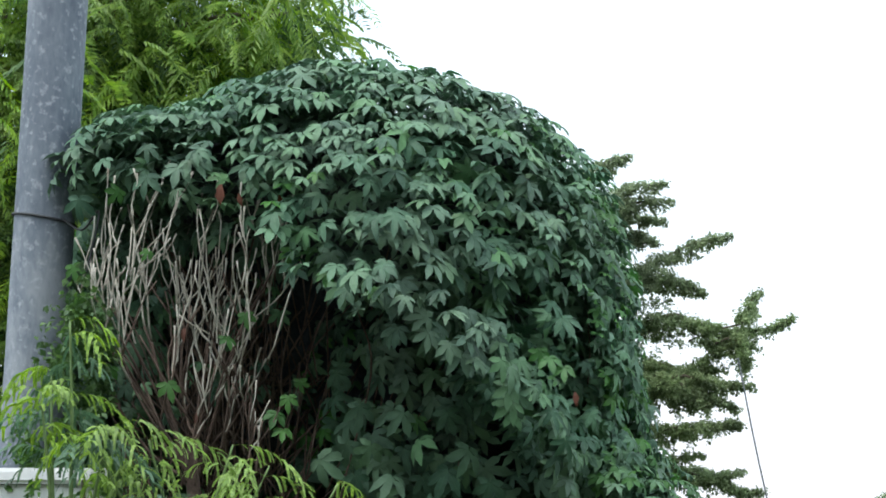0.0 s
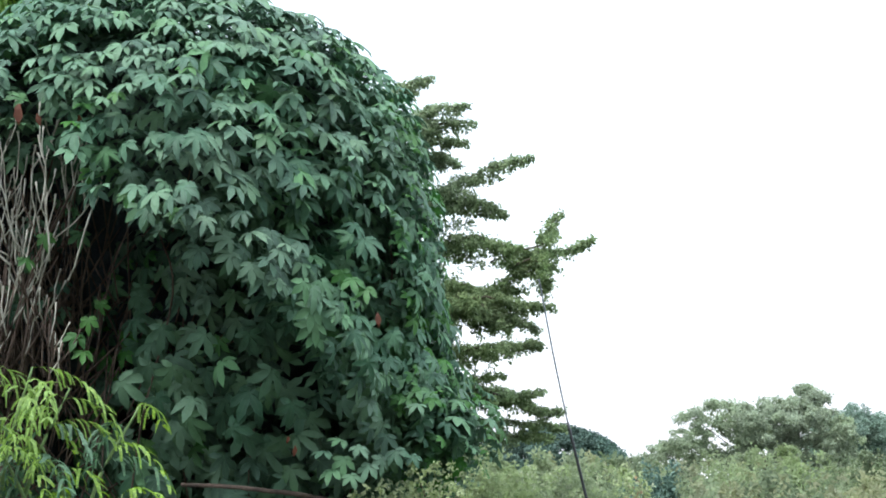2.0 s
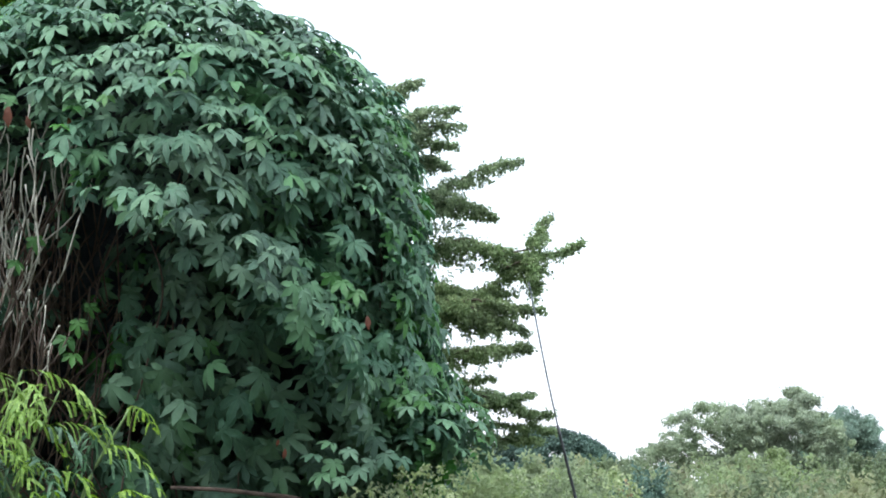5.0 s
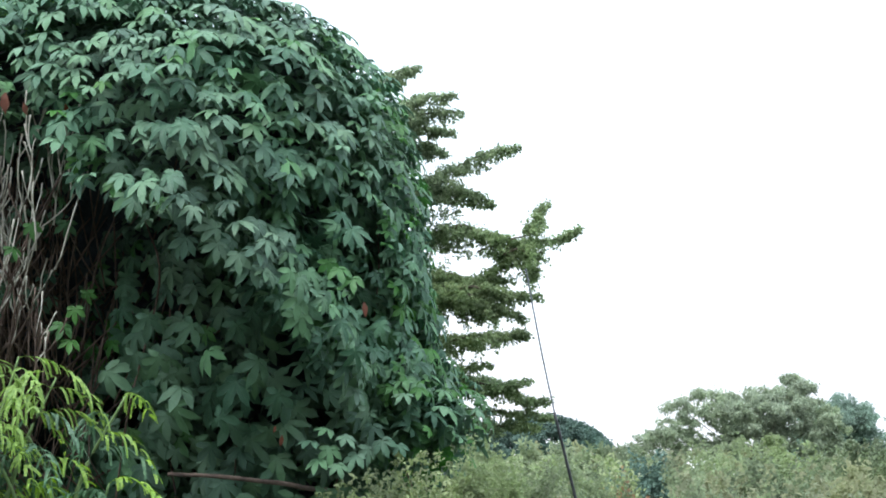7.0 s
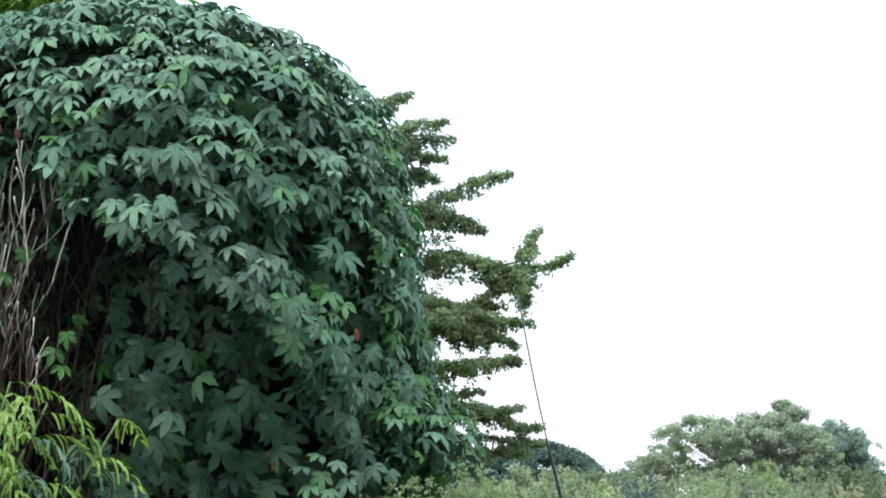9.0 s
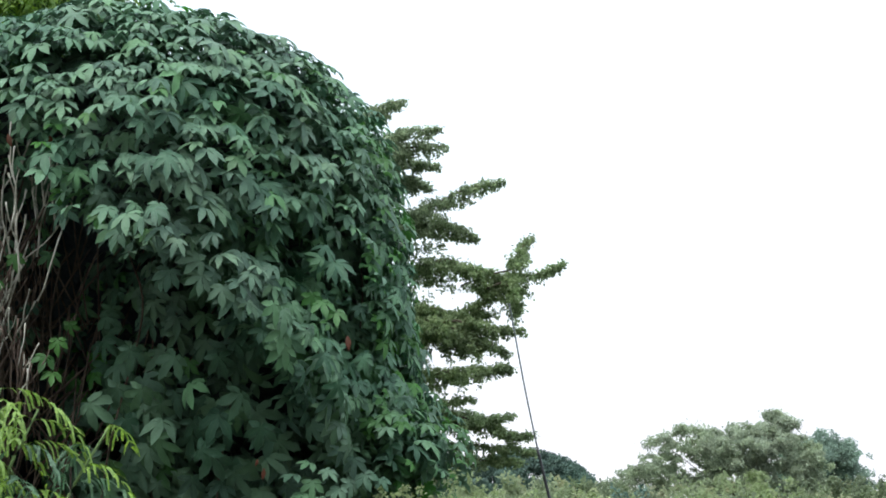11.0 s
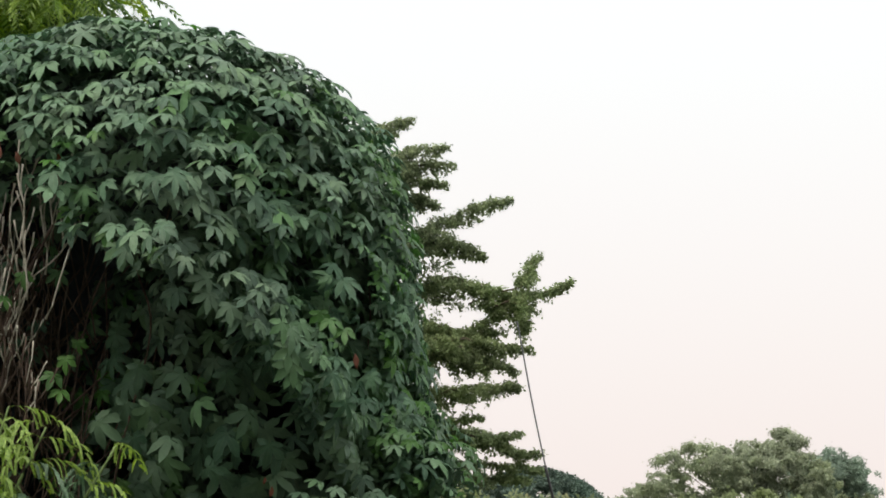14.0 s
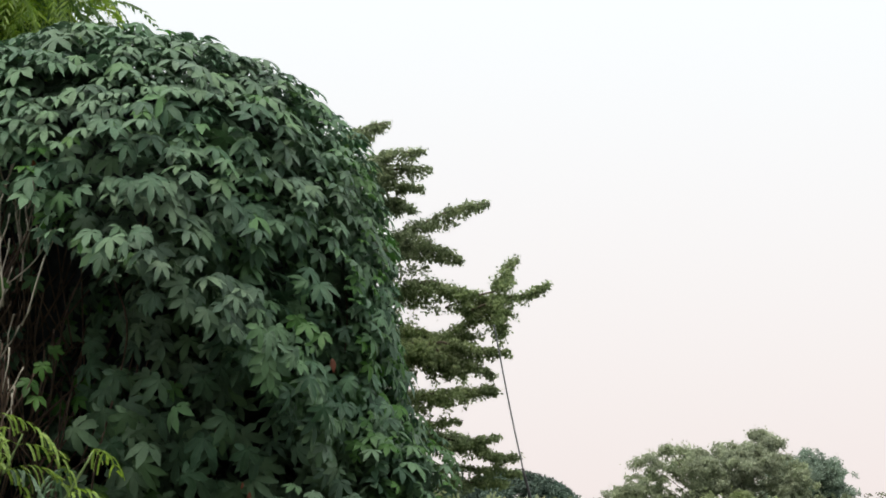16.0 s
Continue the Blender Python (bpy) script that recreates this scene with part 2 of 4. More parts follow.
def tube(points, radii, sides=6):
    """A bent, tapered round stem through the points."""
    pts = np.asarray(points, dtype=float)
    rad = np.broadcast_to(np.asarray(radii, dtype=float), (len(pts),))
    along = unit(np.gradient(pts, axis=0))
    ref = np.where(np.abs(along[:, 2:3]) > 0.9, np.array([[1.0, 0, 0]]), np.array([[0, 0, 1.0]]))
    a = unit(np.cross(along, ref))
    b = np.cross(along, a)
    ang = np.arange(sides) * 2 * np.pi / sides
    ring = pts[:, None] + rad[:, None, None] * (np.cos(ang)[None, :, None] * a[:, None] + np.sin(ang)[None, :, None] * b[:, None])
    v = np.concatenate([ring.reshape(-1, 3), pts[:1], pts[-1:]])
    f, n = [], len(pts)
    for i in range(n - 1):
        for j in range(sides):
            k = (j + 1) % sides
            f += [(i * sides + j, i * sides + k, (i + 1) * sides + k), (i * sides + j, (i + 1) * sides + k, (i + 1) * sides + j)]
    for j in range(sides):
        k = (j + 1) % sides
        f += [(n * sides, k, j), (n * sides + 1, (n - 1) * sides + j, (n - 1) * sides + k)]
    return v, np.array(f)


def joined(pieces):
    vs, fs, at = [], [], 0
    for v, f in pieces:
        vs.append(v)
        fs.append(f + at)
        at += len(v)
    return np.concatenate(vs), np.concatenate(fs)


def bend(points, steps=8):
    """A smooth line through the given points (Catmull-Rom)."""
    p = np.asarray(points, dtype=float)
    p = np.concatenate([2 * p[:1] - p[1:2], p, 2 * p[-1:] - p[-2:-1]])
    out = []
    for i in range(1, len(p) - 2):
        for s in np.linspace(0, 1, steps, endpoint=False):
            a, b, c, d = p[i - 1:i + 3]
            out.append(0.5 * (2 * b + (c - a) * s + (2 * a - 5 * b + 4 * c - d) * s * s + (3 * b - a - 3 * c + d) * s ** 3))
    out.append(p[-2])
    return np.array(out)


def palm_leaf(rng, wide=1.0):
    """A broad five-lobed hanging vine leaf with its stalk; the first texture axis is 0 on the veins and 1 on the rim."""
    lobes = [(-100, 0.64), (-47, 0.92), (0, 1.12), (47, 0.92), (100, 0.64)]
    v, uv, f = [(0, 0, 0.03)], [(0, 0)], []
    curl = rng.uniform(0.06, 0.22)
    tilt = rng.uniform(-0.12, 0.12)

    def put(angle, r, side, z, u):
        a = radians(angle)
        x, y = r * math.sin(a) + side * math.cos(a), r * math.cos(a) - side * math.sin(a)
        v.append((x, y, z - curl * (x * x + y * y) + tilt * x + 0.03))
        uv.append((u, r))
        return len(v) - 1

    turned = [a + rng.uniform(-6, 6) for a, _ in lobes]
    bays = [put(-158, 0.2, 0, 0.0, 0.9)]
    bays += [put((a + b) / 2, rng.uniform(0.27, 0.37), 0, 0.03, 1.0) for a, b in zip(turned, turned[1:])]
    bays.append(put(158, 0.2, 0, 0.0, 0.9))
    for i, (angle, (_, length)) in enumerate(zip(turned, lobes)):
        length *= rng.uniform(0.88, 1.1)
        half = wide * (0.2 if i in (1, 2, 3) else 0.155)
        dip = rng.uniform(0.05, 0.4)
        skew = rng.uniform(-0.05, 0.05)
        m1, m2 = put(angle, 0.45 * length, 0, -dip * 0.2, 0.0), put(angle, 0.7 * length, skew * 0.5, -dip * 0.5, 0.0)
        tip = put(angle, length, skew, -dip, 0.3)
        for sign, bay in ((-1, bays[i]), (1, bays[i + 1])):
            a = put(angle, 0.47 * length, sign * half * 0.84, 0.05 - dip * 0.2, 1.0)
            b = put(angle, 0.69 * length, sign * half * 0.92 + skew * 0.5, 0.045 - dip * 0.45, 1.0)
            for face in ((0, bay, a), (0, a, m1), (m1, a, b), (m1, b, m2), (m2, b, tip)):
                f.append(face if sign < 0 else face[::-1])
    f = [face[::-1] for face in f]
    s = len(v)
    for x, y, z in ((-0.016, 0, 0.02), (0.016, 0, 0.02), (0.0, -0.35, -0.35)):
        v.append((x, y, z))
        uv.append((0, 0))
    f.append((s, s + 1, s + 2))
    return np.array(v), np.array(f), np.array(uv)


def frond(rng, pairs=13, leaflet=0.16, width=0.04, droop=0.55, hang=0.5):
    """A pinnate frond one unit long that arches over, with paired narrow leaflets."""
    v, f = [], []
    s = np.linspace(0, 1, pairs + 1)
    mid = np.stack([np.zeros_like(s), s * (1 - 0.15 * droop * s), -droop * 0.6 * s ** 2], axis=1)
    for i in range(pairs):
        a, b = mid[i], mid[i + 1]
        n = len(v)
        v += [a + (0.007, 0, 0), a - (0.007, 0, 0), b]
        f.append((n, n + 1, n + 2))
    for i in range(1, pairs + 1):
        size = leaflet * (0.55 + 0.6 * math.sin(math.pi * (0.12 + 0.78 * s[i]))) * rng.uniform(0.8, 1.15)
        for sign in (-1, 1):
            way = np.array([sign, 0.45, -hang * rng.uniform(0.5, 1.5)])
            way /= np.linalg.norm(way)
            wide = np.array([0, 1, 0.15 * rng.uniform(-1, 1)]) * width * 0.5
            o, n = mid[i], len(v)
            v += [o, o + way * size * 0.5 + wide, o + way * size + (0, 0, -0.12 * size), o + way * size * 0.5 - wide]
            f += [(n, n + 1, n + 2), (n, n + 2, n + 3)]
    return np.array(v), np.array(f)


def arched_frond(rng, o, way, length, rise):
    """A twice-feathered frond that arches over from o; its paired side leaves droop like fingers fringed with leaflets."""
    v, f = [], []
    pairs = max(5, int(length / 0.03))
    s = np.linspace(0, 1, pairs + 1)
    flat = unit(np.array([way[0], way[1], 0.0]))
    side = np.array([-flat[1], flat[0], 0.0])
    fall = rise + rng.uniform(0.15, 0.7)
    mid = o + flat * (length * (s - 0.12 * s * s))[:, None] + np.array([0, 0, 1.0]) * (length * (rise * s - fall * s * s))[:, None]
    wave = rng.uniform(0, 6.28)
    mid = mid + side * (0.018 * np.sin(s * 4.0 + wave) - 0.018 * math.sin(wave))[:, None]
    for i in range(pairs):
        n, w = len(v), side * 0.0025
        v += [mid[i] + w, mid[i] - w, mid[i + 1], mid[i] - (0, 0, 0.004)]
        f += [(n, n + 1, n + 2), (n, n + 2, n + 3)]
    count = 8
    for i in range(1, pairs + 1):
        size = 0.078 * (0.45 + 0.65 * math.sin(math.pi * (0.15 + 0.72 * s[i]))) * rng.uniform(0.75, 1.15)
        for sign in (-1, 1):
            if rng.random() < 0.14:
                continue
            size *= rng.uniform(0.8, 1.2)
            d = unit(side * sign * rng.uniform(0.2, 0.9) + flat * rng.uniform(0.4, 1.0) + np.array([0, 0, rng.uniform(-0.45, 0.0)]))
            drop = rng.uniform(0.15, 1.0)
            u = (np.arange(count + 1) / count)[:, None]
            line = mid[i] + d * size * u * (1 - 0.3 * u) - np.array([0, 0, 1.0]) * size * drop * u * u
            face = unit(np.cross(d, np.cross(d, np.array([0, 0, 1.0]))) * -1 + rng.normal(size=3) * 0.35)
            for k in range(count):
                a, b = line[k], line[k + 1]
                along = b - a
                across = unit(np.cross(along, face))
                reach = 0.0082 * (1.0 - 0.45 * (k / count) ** 2)
                for e in (-1, 1):
                    n = len(v)
                    out = across * e * reach
                    v += [a, a + out * 0.75 - along * 0.1, a + out + along * 0.75, b]
                    f += [(n, n + 1, n + 2), (n, n + 2, n + 3)]
    return np.array(v), np.array(f)


def blade_leaf():
    """A small pointed leaf, folded on its midrib."""
    v = np.array([(0, 0, 0), (0.32, 0.45, 0.1), (0, 1, -0.12), (-0.32, 0.45, 0.1)], dtype=float)
    return v, np.array([(0, 1, 2), (0, 2, 3)])


def random_turns(rng, n, up=0.6):
    normal = unit(rng.normal(size=(n, 3)) + (0, 0, up * 2))
    return frames(unit(rng.normal(size=(n, 3)) + (0, 0, -0.4)), normal)


def spread_points(points, gap):
    """Thin out random points so that none is nearer than gap to one kept before."""
    cells, keep = {}, []
    for i, p in enumerate(points):
        key = tuple((p // gap).astype(int))
        near = False
        for dx in (-1, 0, 1):
            for dy in (-1, 0, 1):
                for dz in (-1, 0, 1):
                    for j in cells.get((key[0] + dx, key[1] + dy, key[2] + dz), ()):
                        if np.sum((points[j] - p) ** 2) < gap * gap:
                            near = True
        if not near:
            cells.setdefault(key, []).append(i)
            keep.append(i)
    return np.array(keep)


def noise_at(points, scale, seed=0.0):
    return np.array([noise.noise(Vector(p) * scale + Vector((seed, seed, seed))) for p in points])


# ---- ground ----
def build_ground():
    n = 60
    s = np.linspace(-1, 1, n)
    g = np.sign(s) * np.abs(s) ** 3 * 1500
    x, y = np.meshgrid(g, g + 20)
    pts = np.stack([x.ravel(), y.ravel(), np.zeros(n * n)], axis=1)
    pts[:, 2] = np.array([0.05 * noise.noise(Vector((a * 0.3, b * 0.3, 0))) for a, b, _ in pts]) - 0.05
    f = []
    for i in range(n - 1):
        for j in range(n - 1):
            a = i * n + j
            f += [(a, a + 1, a + n + 1), (a, a + n + 1, a + n)]
    tagged(soup("ground", pts, f, EARTH, smooth=True), "rough grassy earth reaching the horizon", "ground", kind="structure")


build_ground()


# ---- boundary wall ----
def box(bm, lo, hi, bevel=0.012):
    made = bmesh.ops.create_cube(bm, size=1.0)["verts"]
    size = Vector(hi) - Vector(lo)
    for q in made:
        q.co = Vector(lo) + Vector(((q.co.x + 0.5) * size.x, (q.co.y + 0.5) * size.y, (q.co.z + 0.5) * size.z))
    edges = list({e for q in made for e in q.link_edges})
    bmesh.ops.bevel(bm, geom=edges, offset=bevel, segments=2, affect="EDGES")


def build_wall():
    wall = holder("wall_boundary", (-2.6, 9.78, 0))
    bm = bmesh.new()
    box(bm, (-3.8, 9.72, -0.1), (-1.45, 9.87, 1.99))
    part("wall_body", bm, PAINT, wall)
    bm = bmesh.new()
    box(bm, (-3.83, 9.68, 1.993), (-1.41, 9.91, 2.06), 0.015)
    part("coping", bm, PAINT, wall, "weathered white painted coping")
    tagged(wall, "white painted masonry boundary wall with a flat coping", "wall", kind="structure")


build_wall()


def build_light_block():
    """Unseen wall added behind the viewer; closes that side and blocks low sky light."""
    wall = holder("wall_light_block", (0, -5, 0))
    bm = bmesh.new()
    box(bm, (-22, -5.3, -0.1), (22, -5.0, 9.5), 0.02)
    part("wall_body", bm, BLOCK_WALL, wall)
    tagged(wall, "plain grey unseen wall added to block low sky light", "wall", kind="structure")


build_light_block()


# ---- utility pole ----
def build_pole():
    pole = holder("utility_pole", (-1.925, 10.2, 0))
    lean = np.array([0.0374, 0, 1.0])
    base = np.array([-1.925, 10.2, 0.0])
    hs = np.concatenate([np.linspace(-0.05, 6.5, 28)])
    pts = base + hs[:, None] * lean
    v, f = tube(pts, 0.139 - 0.0008 * hs, 32)
    soup("shaft", v, f, CONCRETE, pole, smooth=True)
    ang = np.linspace(0, 2 * np.pi, 41)
    at = base + 3.2 * lean
    loop = np.stack([at[0] + 0.142 * np.cos(ang), at[1] + 0.142 * np.sin(ang), at[2] - 0.025 * np.cos(ang)], axis=1)
    v, f = tube(loop, 0.006, 6)
    tagged(soup("band", v, f, CABLE, pole, smooth=True), "thin black cable tie")
    tagged(pole, "leaning grey round utility pole with flaking pale paint", "utility pole")
    tail = bend([(at[0] + 0.1, 10.1, 3.19), (at[0] + 0.2, 10.02, 3.13), (at[0] + 0.28, 9.98, 3.2), (at[0] + 0.22, 10.0, 2.9)], 8)
    v, f = tube(tail, 0.005, 6)
    tagged(soup("loose_end", v, f, CABLE, pole, smooth=True), "hanging black cable end")


build_pole()


# ---- the vine mound ----
LEDGE_X = [-1.9, -0.74, -0.71, -0.52, -0.335, -0.056, 0.084, 0.27, 0.43, 0.52, 3.0]
LEDGE_Z = [3.36, 3.3, 2.95, 2.8, 2.71, 2.62, 2.46, 2.3, 2.15, 1.72, 1.72]


def ellipsoid_points(rng, centre, radii, count):
    s = unit(rng.normal(size=(count, 3)))
    radii = np.array(radii)
    grad = s / radii
    keep = rng.random(count) < np.linalg.norm(grad, axis=1) / np.linalg.norm(grad, axis=1).max() * 1.0
    s, grad = s[keep], grad[keep]
    return np.array(centre) + s * radii, unit(grad)


def inside(p, centre, radii, margin=0.0):
    return np.sum(((p - np.array(centre)) / (np.array(radii) - margin)) ** 2, axis=1) < 1


DOME = ((-0.43, 10.6, 2.6), (1.41, 1.36, 1.35))
CAP = ((-1.2, 10.25, 3.385), (0.52, 0.6, 0.31))
LOWER = ((0.14, 11.05, 2.1), (0.93, 1.0, 1.2))
LOBE = ((0.5, 10.4, 2.22), (0.41, 0.6, 0.5))
SKIRT = ((0.77, 10.2, 1.9), (0.27, 0.42, 0.17))
FOOT = ((0.2, 10.9, 0.9), (0.85, 0.9, 1.0))


def mound_surface(rng):
    """Points and normals of the leafy skin: a dome with a cap over the hollow and a drape that overhangs the lower growth."""
    sets = []
    p, n = ellipsoid_points(rng, *DOME, 60000)
    ledge = np.interp(p[:, 0], LEDGE_X, LEDGE_Z) + 0.08 * noise_at(p, 3.0, 5)
    front = p[:, 1] < 10.6
    keep = (p[:, 2] > ledge) | ((~front) & (p[:, 2] > 1.2))
    sets.append((p[keep], n[keep]))
    p, n = ellipsoid_points(rng, *CAP, 9000)
    keep = (p[:, 2] > 3.26) & ~inside(p, *DOME, 0.03)
    sets.append((p[keep], n[keep]))
    p, n = ellipsoid_points(rng, *LOWER, 26000)
    keep = (p[:, 2] > 1.0) & ~inside(p, *LOBE, 0.03) & ~(inside(p, *DOME, 0.0) & (p[:, 2] > np.interp(p[:, 0], LEDGE_X, LEDGE_Z) + 0.25)) & (p[:, 1] < 11.2)
    sets.append((p[keep], n[keep]))
    p, n = ellipsoid_points(rng, *LOBE, 7000)
    keep = ~inside(p, *DOME, 0.05) & ~inside(p, *LOWER, 0.05)
    sets.append((p[keep], n[keep]))
    p, n = ellipsoid_points(rng, *SKIRT, 4000)
    keep = ~inside(p, *LOBE, 0.05) & ~inside(p, *LOWER, 0.05)
    sets.append((p[keep], n[keep]))
    p, n = ellipsoid_points(rng, *FOOT, 9000)
    keep = (p[:, 2] > 0.15) & (p[:, 2] < 1.2)
    sets.append((p[keep], n[keep]))
    p = np.concatenate([s[0] for s in sets])
    n = np.concatenate([s[1] for s in sets])
    order = rng.permutation(len(p))
    p, n = p[order], n[order]
    rise = 0.06 * noise_at(p, 2.3) + 0.1 * noise_at(p * (1.3, 1.3, 0.75), 4.6, 9) + 0.06 * noise_at(p, 9.0, 3)
    rim = np.clip((n[:, 1] + 0.75) / 0.35, 0, 1) * (p[:, 2] > 2.5)
    lift = (0.115 * np.clip((p[:, 2] - 2.9) / 0.5, 0, 1) - 0.09) * np.clip((p[:, 0] + 0.1) / 0.5, 0, 1) * (p[:, 2] > 2.2)
    rise = np.clip(rise, -0.18, 0.09) * (1 - 0.75 * rim) + lift
    # the spur of growth that hangs out over the lower leaves
    crest = np.interp(p[:, 0], LEDGE_X, LEDGE_Z) + 0.1
    spur = (0.09 + 0.09 * noise_at(p, 5.0, 13)) * np.exp(-((p[:, 2] - crest) / 0.11) ** 2) * (p[:, 1] < 10.3) * np.clip((p[:, 0] + 0.52) / 0.22, 0, 1) * np.clip((0.56 - p[:, 0]) / 0.1, 0, 1)
    return p + n * (rise + spur - hollows(p))[:, None], n


# dark pockets between the hanging strands: x, z, half width, half height, depth
POCKETS = [(-1.05, 3.47, 0.1, 0.05, 0.2), (-1.23, 3.38, 0.1, 0.05, 0.2), (-0.86, 3.36, 0.08, 0.05, 0.18), (-1.4, 3.4, 0.07, 0.05, 0.15), (0.32, 3.08, 0.07, 0.1, 0.16), (0.43, 3.3, 0.05, 0.1, 0.14), (0.16, 3.15, 0.05, 0.07, 0.12), (0.52, 3.0, 0.05, 0.1, 0.15), (0.06, 2.76, 0.07, 0.06, 0.16),
           (0.26, 2.74, 0.08, 0.08, 0.24), (0.36, 2.66, 0.08, 0.09, 0.26), (0.45, 2.57, 0.07, 0.1, 0.26), (0.53, 2.46, 0.06, 0.1, 0.22), (-0.2, 2.92, 0.09, 0.06, 0.22), (-0.37, 2.96, 0.1, 0.075, 0.26), (-0.54, 3.1, 0.08, 0.065, 0.2), (0.13, 2.82, 0.06, 0.1, 0.24), (-0.02, 3.02, 0.07, 0.05, 0.14), (0.36, 2.86, 0.06, 0.08, 0.22), (0.62, 2.75, 0.05, 0.14, 0.14)]


def hollows(p):
    total = np.zeros(len(p))
    for x, z, w, h, d in POCKETS:
        total = np.maximum(total, d * np.exp(-((p[:, 0] - x) / w) ** 2 - ((p[:, 2] - z) / h) ** 2) * (p[:, 1] < 10.4))
    return total


def hang(rng, p, n, loose=0.26):
    """Leaf turns: tips hang down the slope, faces look out and up."""
    k = len(p)
    top = np.clip(n[:, 2:3], 0, 1)
    down = np.array([0, 0, -1.0]) + (0.3 + 0.4 * top) * n + rng.normal(size=(k, 3)) * loose * 1.4
    face = unit(n * 0.7 + np.array([0, 0, 1.0]) * (0.62 + 0.35 * top) + rng.normal(size=(k, 3)) * loose)
    tip = down - np.sum(down * face, axis=1, keepdims=True) * face
    return frames(tip, face)


def build_mound():
    rng = np.random.default_rng(11)
    mound = holder("vine_mound", (0.0, 10.7, 0))
    tagged(mound, "dense dome of dark green lobed vine leaves over a hidden shrub", "climbing vine")
    p, n = mound_surface(rng)
    outer = spread_points(p, 0.049)
    under = (p[outer, 2] < np.interp(p[outer, 0], LEDGE_X, LEDGE_Z)) & (p[outer, 1] < 10.6)
    gaps = (noise_at(p[outer] * (1.2, 1.2, 0.8), 6.5, 21) < -0.15) | (hollows(p[outer]) > 0.09)
    gaps &= p[outer, 1] < 10.0
    outer = outer[~gaps & ~(under & (rng.random(len(outer)) < 0.5))]
    ridge = np.abs(p[outer, 2] - np.interp(p[outer, 0], LEDGE_X, LEDGE_Z) - 0.1) < 0.16
    outer = outer[~(ridge & (p[outer, 1] < 10.0) & (rng.random(len(outer)) < 0.5))]
    po, no = p[outer], n[outer]
    templates = [palm_leaf(np.random.default_rng(s), w) for s, w in ((1, 1.0), (2, 1.12), (3, 0.86), (4, 1.05), (5, 0.95), (6, 1.0))]
    sizes = rng.uniform(0.067, 0.106, len(po)) * np.where(po[:, 0] > 0.5, 0.82, 1.0)
    low = np.clip((2.5 - po[:, 2]) * 0.9, 0, 0.24) * (po[:, 0] < 0.35)
    sizes = sizes * (1 + low)
    po = po + no * rng.uniform(-0.02, 0.05, len(po))[:, None]
    turns = hang(rng, po, no)
    shade = (po[:, 2] < np.interp(po[:, 0], LEDGE_X, LEDGE_Z)) & (po[:, 1] < 10.8)
    face = unit(no[shade] + np.array([0, -0.5, 0.25]) + rng.normal(size=(shade.sum(), 3)) * 0.3)
    turns[shade] = frames(np.array([0, -0.15, -1.0]) + rng.normal(size=(shade.sum(), 3)) * 0.35, face)
    kind = rng.integers(0, 6, len(po))
    young = rng.random(len(po)) < np.where(po[:, 0] > 0.66, 0.45, np.where((po[:, 0] < -0.4) & (po[:, 2] < 3.3), 0.24, 0.02))
    near = (po[:, 1] < 9.75) & (po[:, 0] > -0.65) & (po[:, 0] < 0.62) & (po[:, 2] > 2.45) & (po[:, 2] < 3.45) & ~young
    single = np.flatnonzero(near)[:300]
    rest = np.ones(len(po), dtype=bool)
    rest[single] = False
    # leaves of their own, sharing four meshes
    meshes = []
    for tv, tf, tuv in templates:
        ob = soup("leaf", tv, tf, VINE_ONE, None, tuv, True)
        meshes.append(ob.data)
        bpy.data.objects.remove(ob)
    origin = Vector(mound.location)
    for i in single:
        ob = new("leaf", meshes[kind[i]])
        ob.parent = mound
        m = Matrix([list(turns[i][r] * sizes[i]) + [po[i][r] - origin[r]] for r in range(3)] + [[0, 0, 0, 1]])
        ob.matrix_basis = m
    pieces, uvs = [], []
    for k, (tv, tf, tuv) in enumerate(templates):
        pick = rest & (kind == k) & ~young
        pieces.append(scatter((tv, tf), po[pick], turns[pick], sizes[pick]))
        uvs.append(np.tile(tuv, (pick.sum(), 1)))
    # inner layers in the shade of the first
    for gap, depth, seed in ((0.075, 0.2, 3), (0.085, 0.33, 4), (0.055, 0.07, 5)):
        r2 = np.random.default_rng(seed)
        order = r2.permutation(len(p))[:24000]
        if depth < 0.1:
            order = order[(n[order, 1] > -0.5) & (p[order, 2] > 1.7)]
        deep = (p[order, 2] < np.interp(p[order, 0], LEDGE_X, LEDGE_Z) + 0.2) & (p[order, 1] < 10.6)
        order = order[~(deep & (r2.random(len(order)) < 0.8))]
        q = p[order]
        pick = spread_points(q, gap)
        q, qn = q[pick] - n[order][pick] * depth, n[order][pick]
        k2 = r2.integers(0, 6)
        tv, tf, tuv = templates[k2]
        pieces.append(scatter((tv, tf), q, hang(r2, q, qn, 0.5), r2.uniform(0.072, 0.11, len(q))))
        uvs.append(np.tile(tuv, (len(q), 1)))
    # leaves on the back of the hollow, behind the dead twigs
    r3 = np.random.default_rng(9)
    q = r3.uniform((-1.62, 10.2, 2.3), (-0.72, 10.6, 3.36), (230, 3))
    q = q[r3.random(230) < 0.35 + 0.65 * ((q[:, 0] < -1.25) | (q[:, 2] > 3.1))]
    face = np.array([0, -1.0, 0.5]) + r3.normal(size=(len(q), 3)) * 0.4
    pieces.append(scatter(templates[0][:2], q, frames(np.array([0, -0.2, -1.0]) + r3.normal(size=(len(q), 3)) * 0.4, face), r3.uniform(0.055, 0.09, len(q))))
    uvs.append(np.tile(templates[0][2], (len(q), 1)))
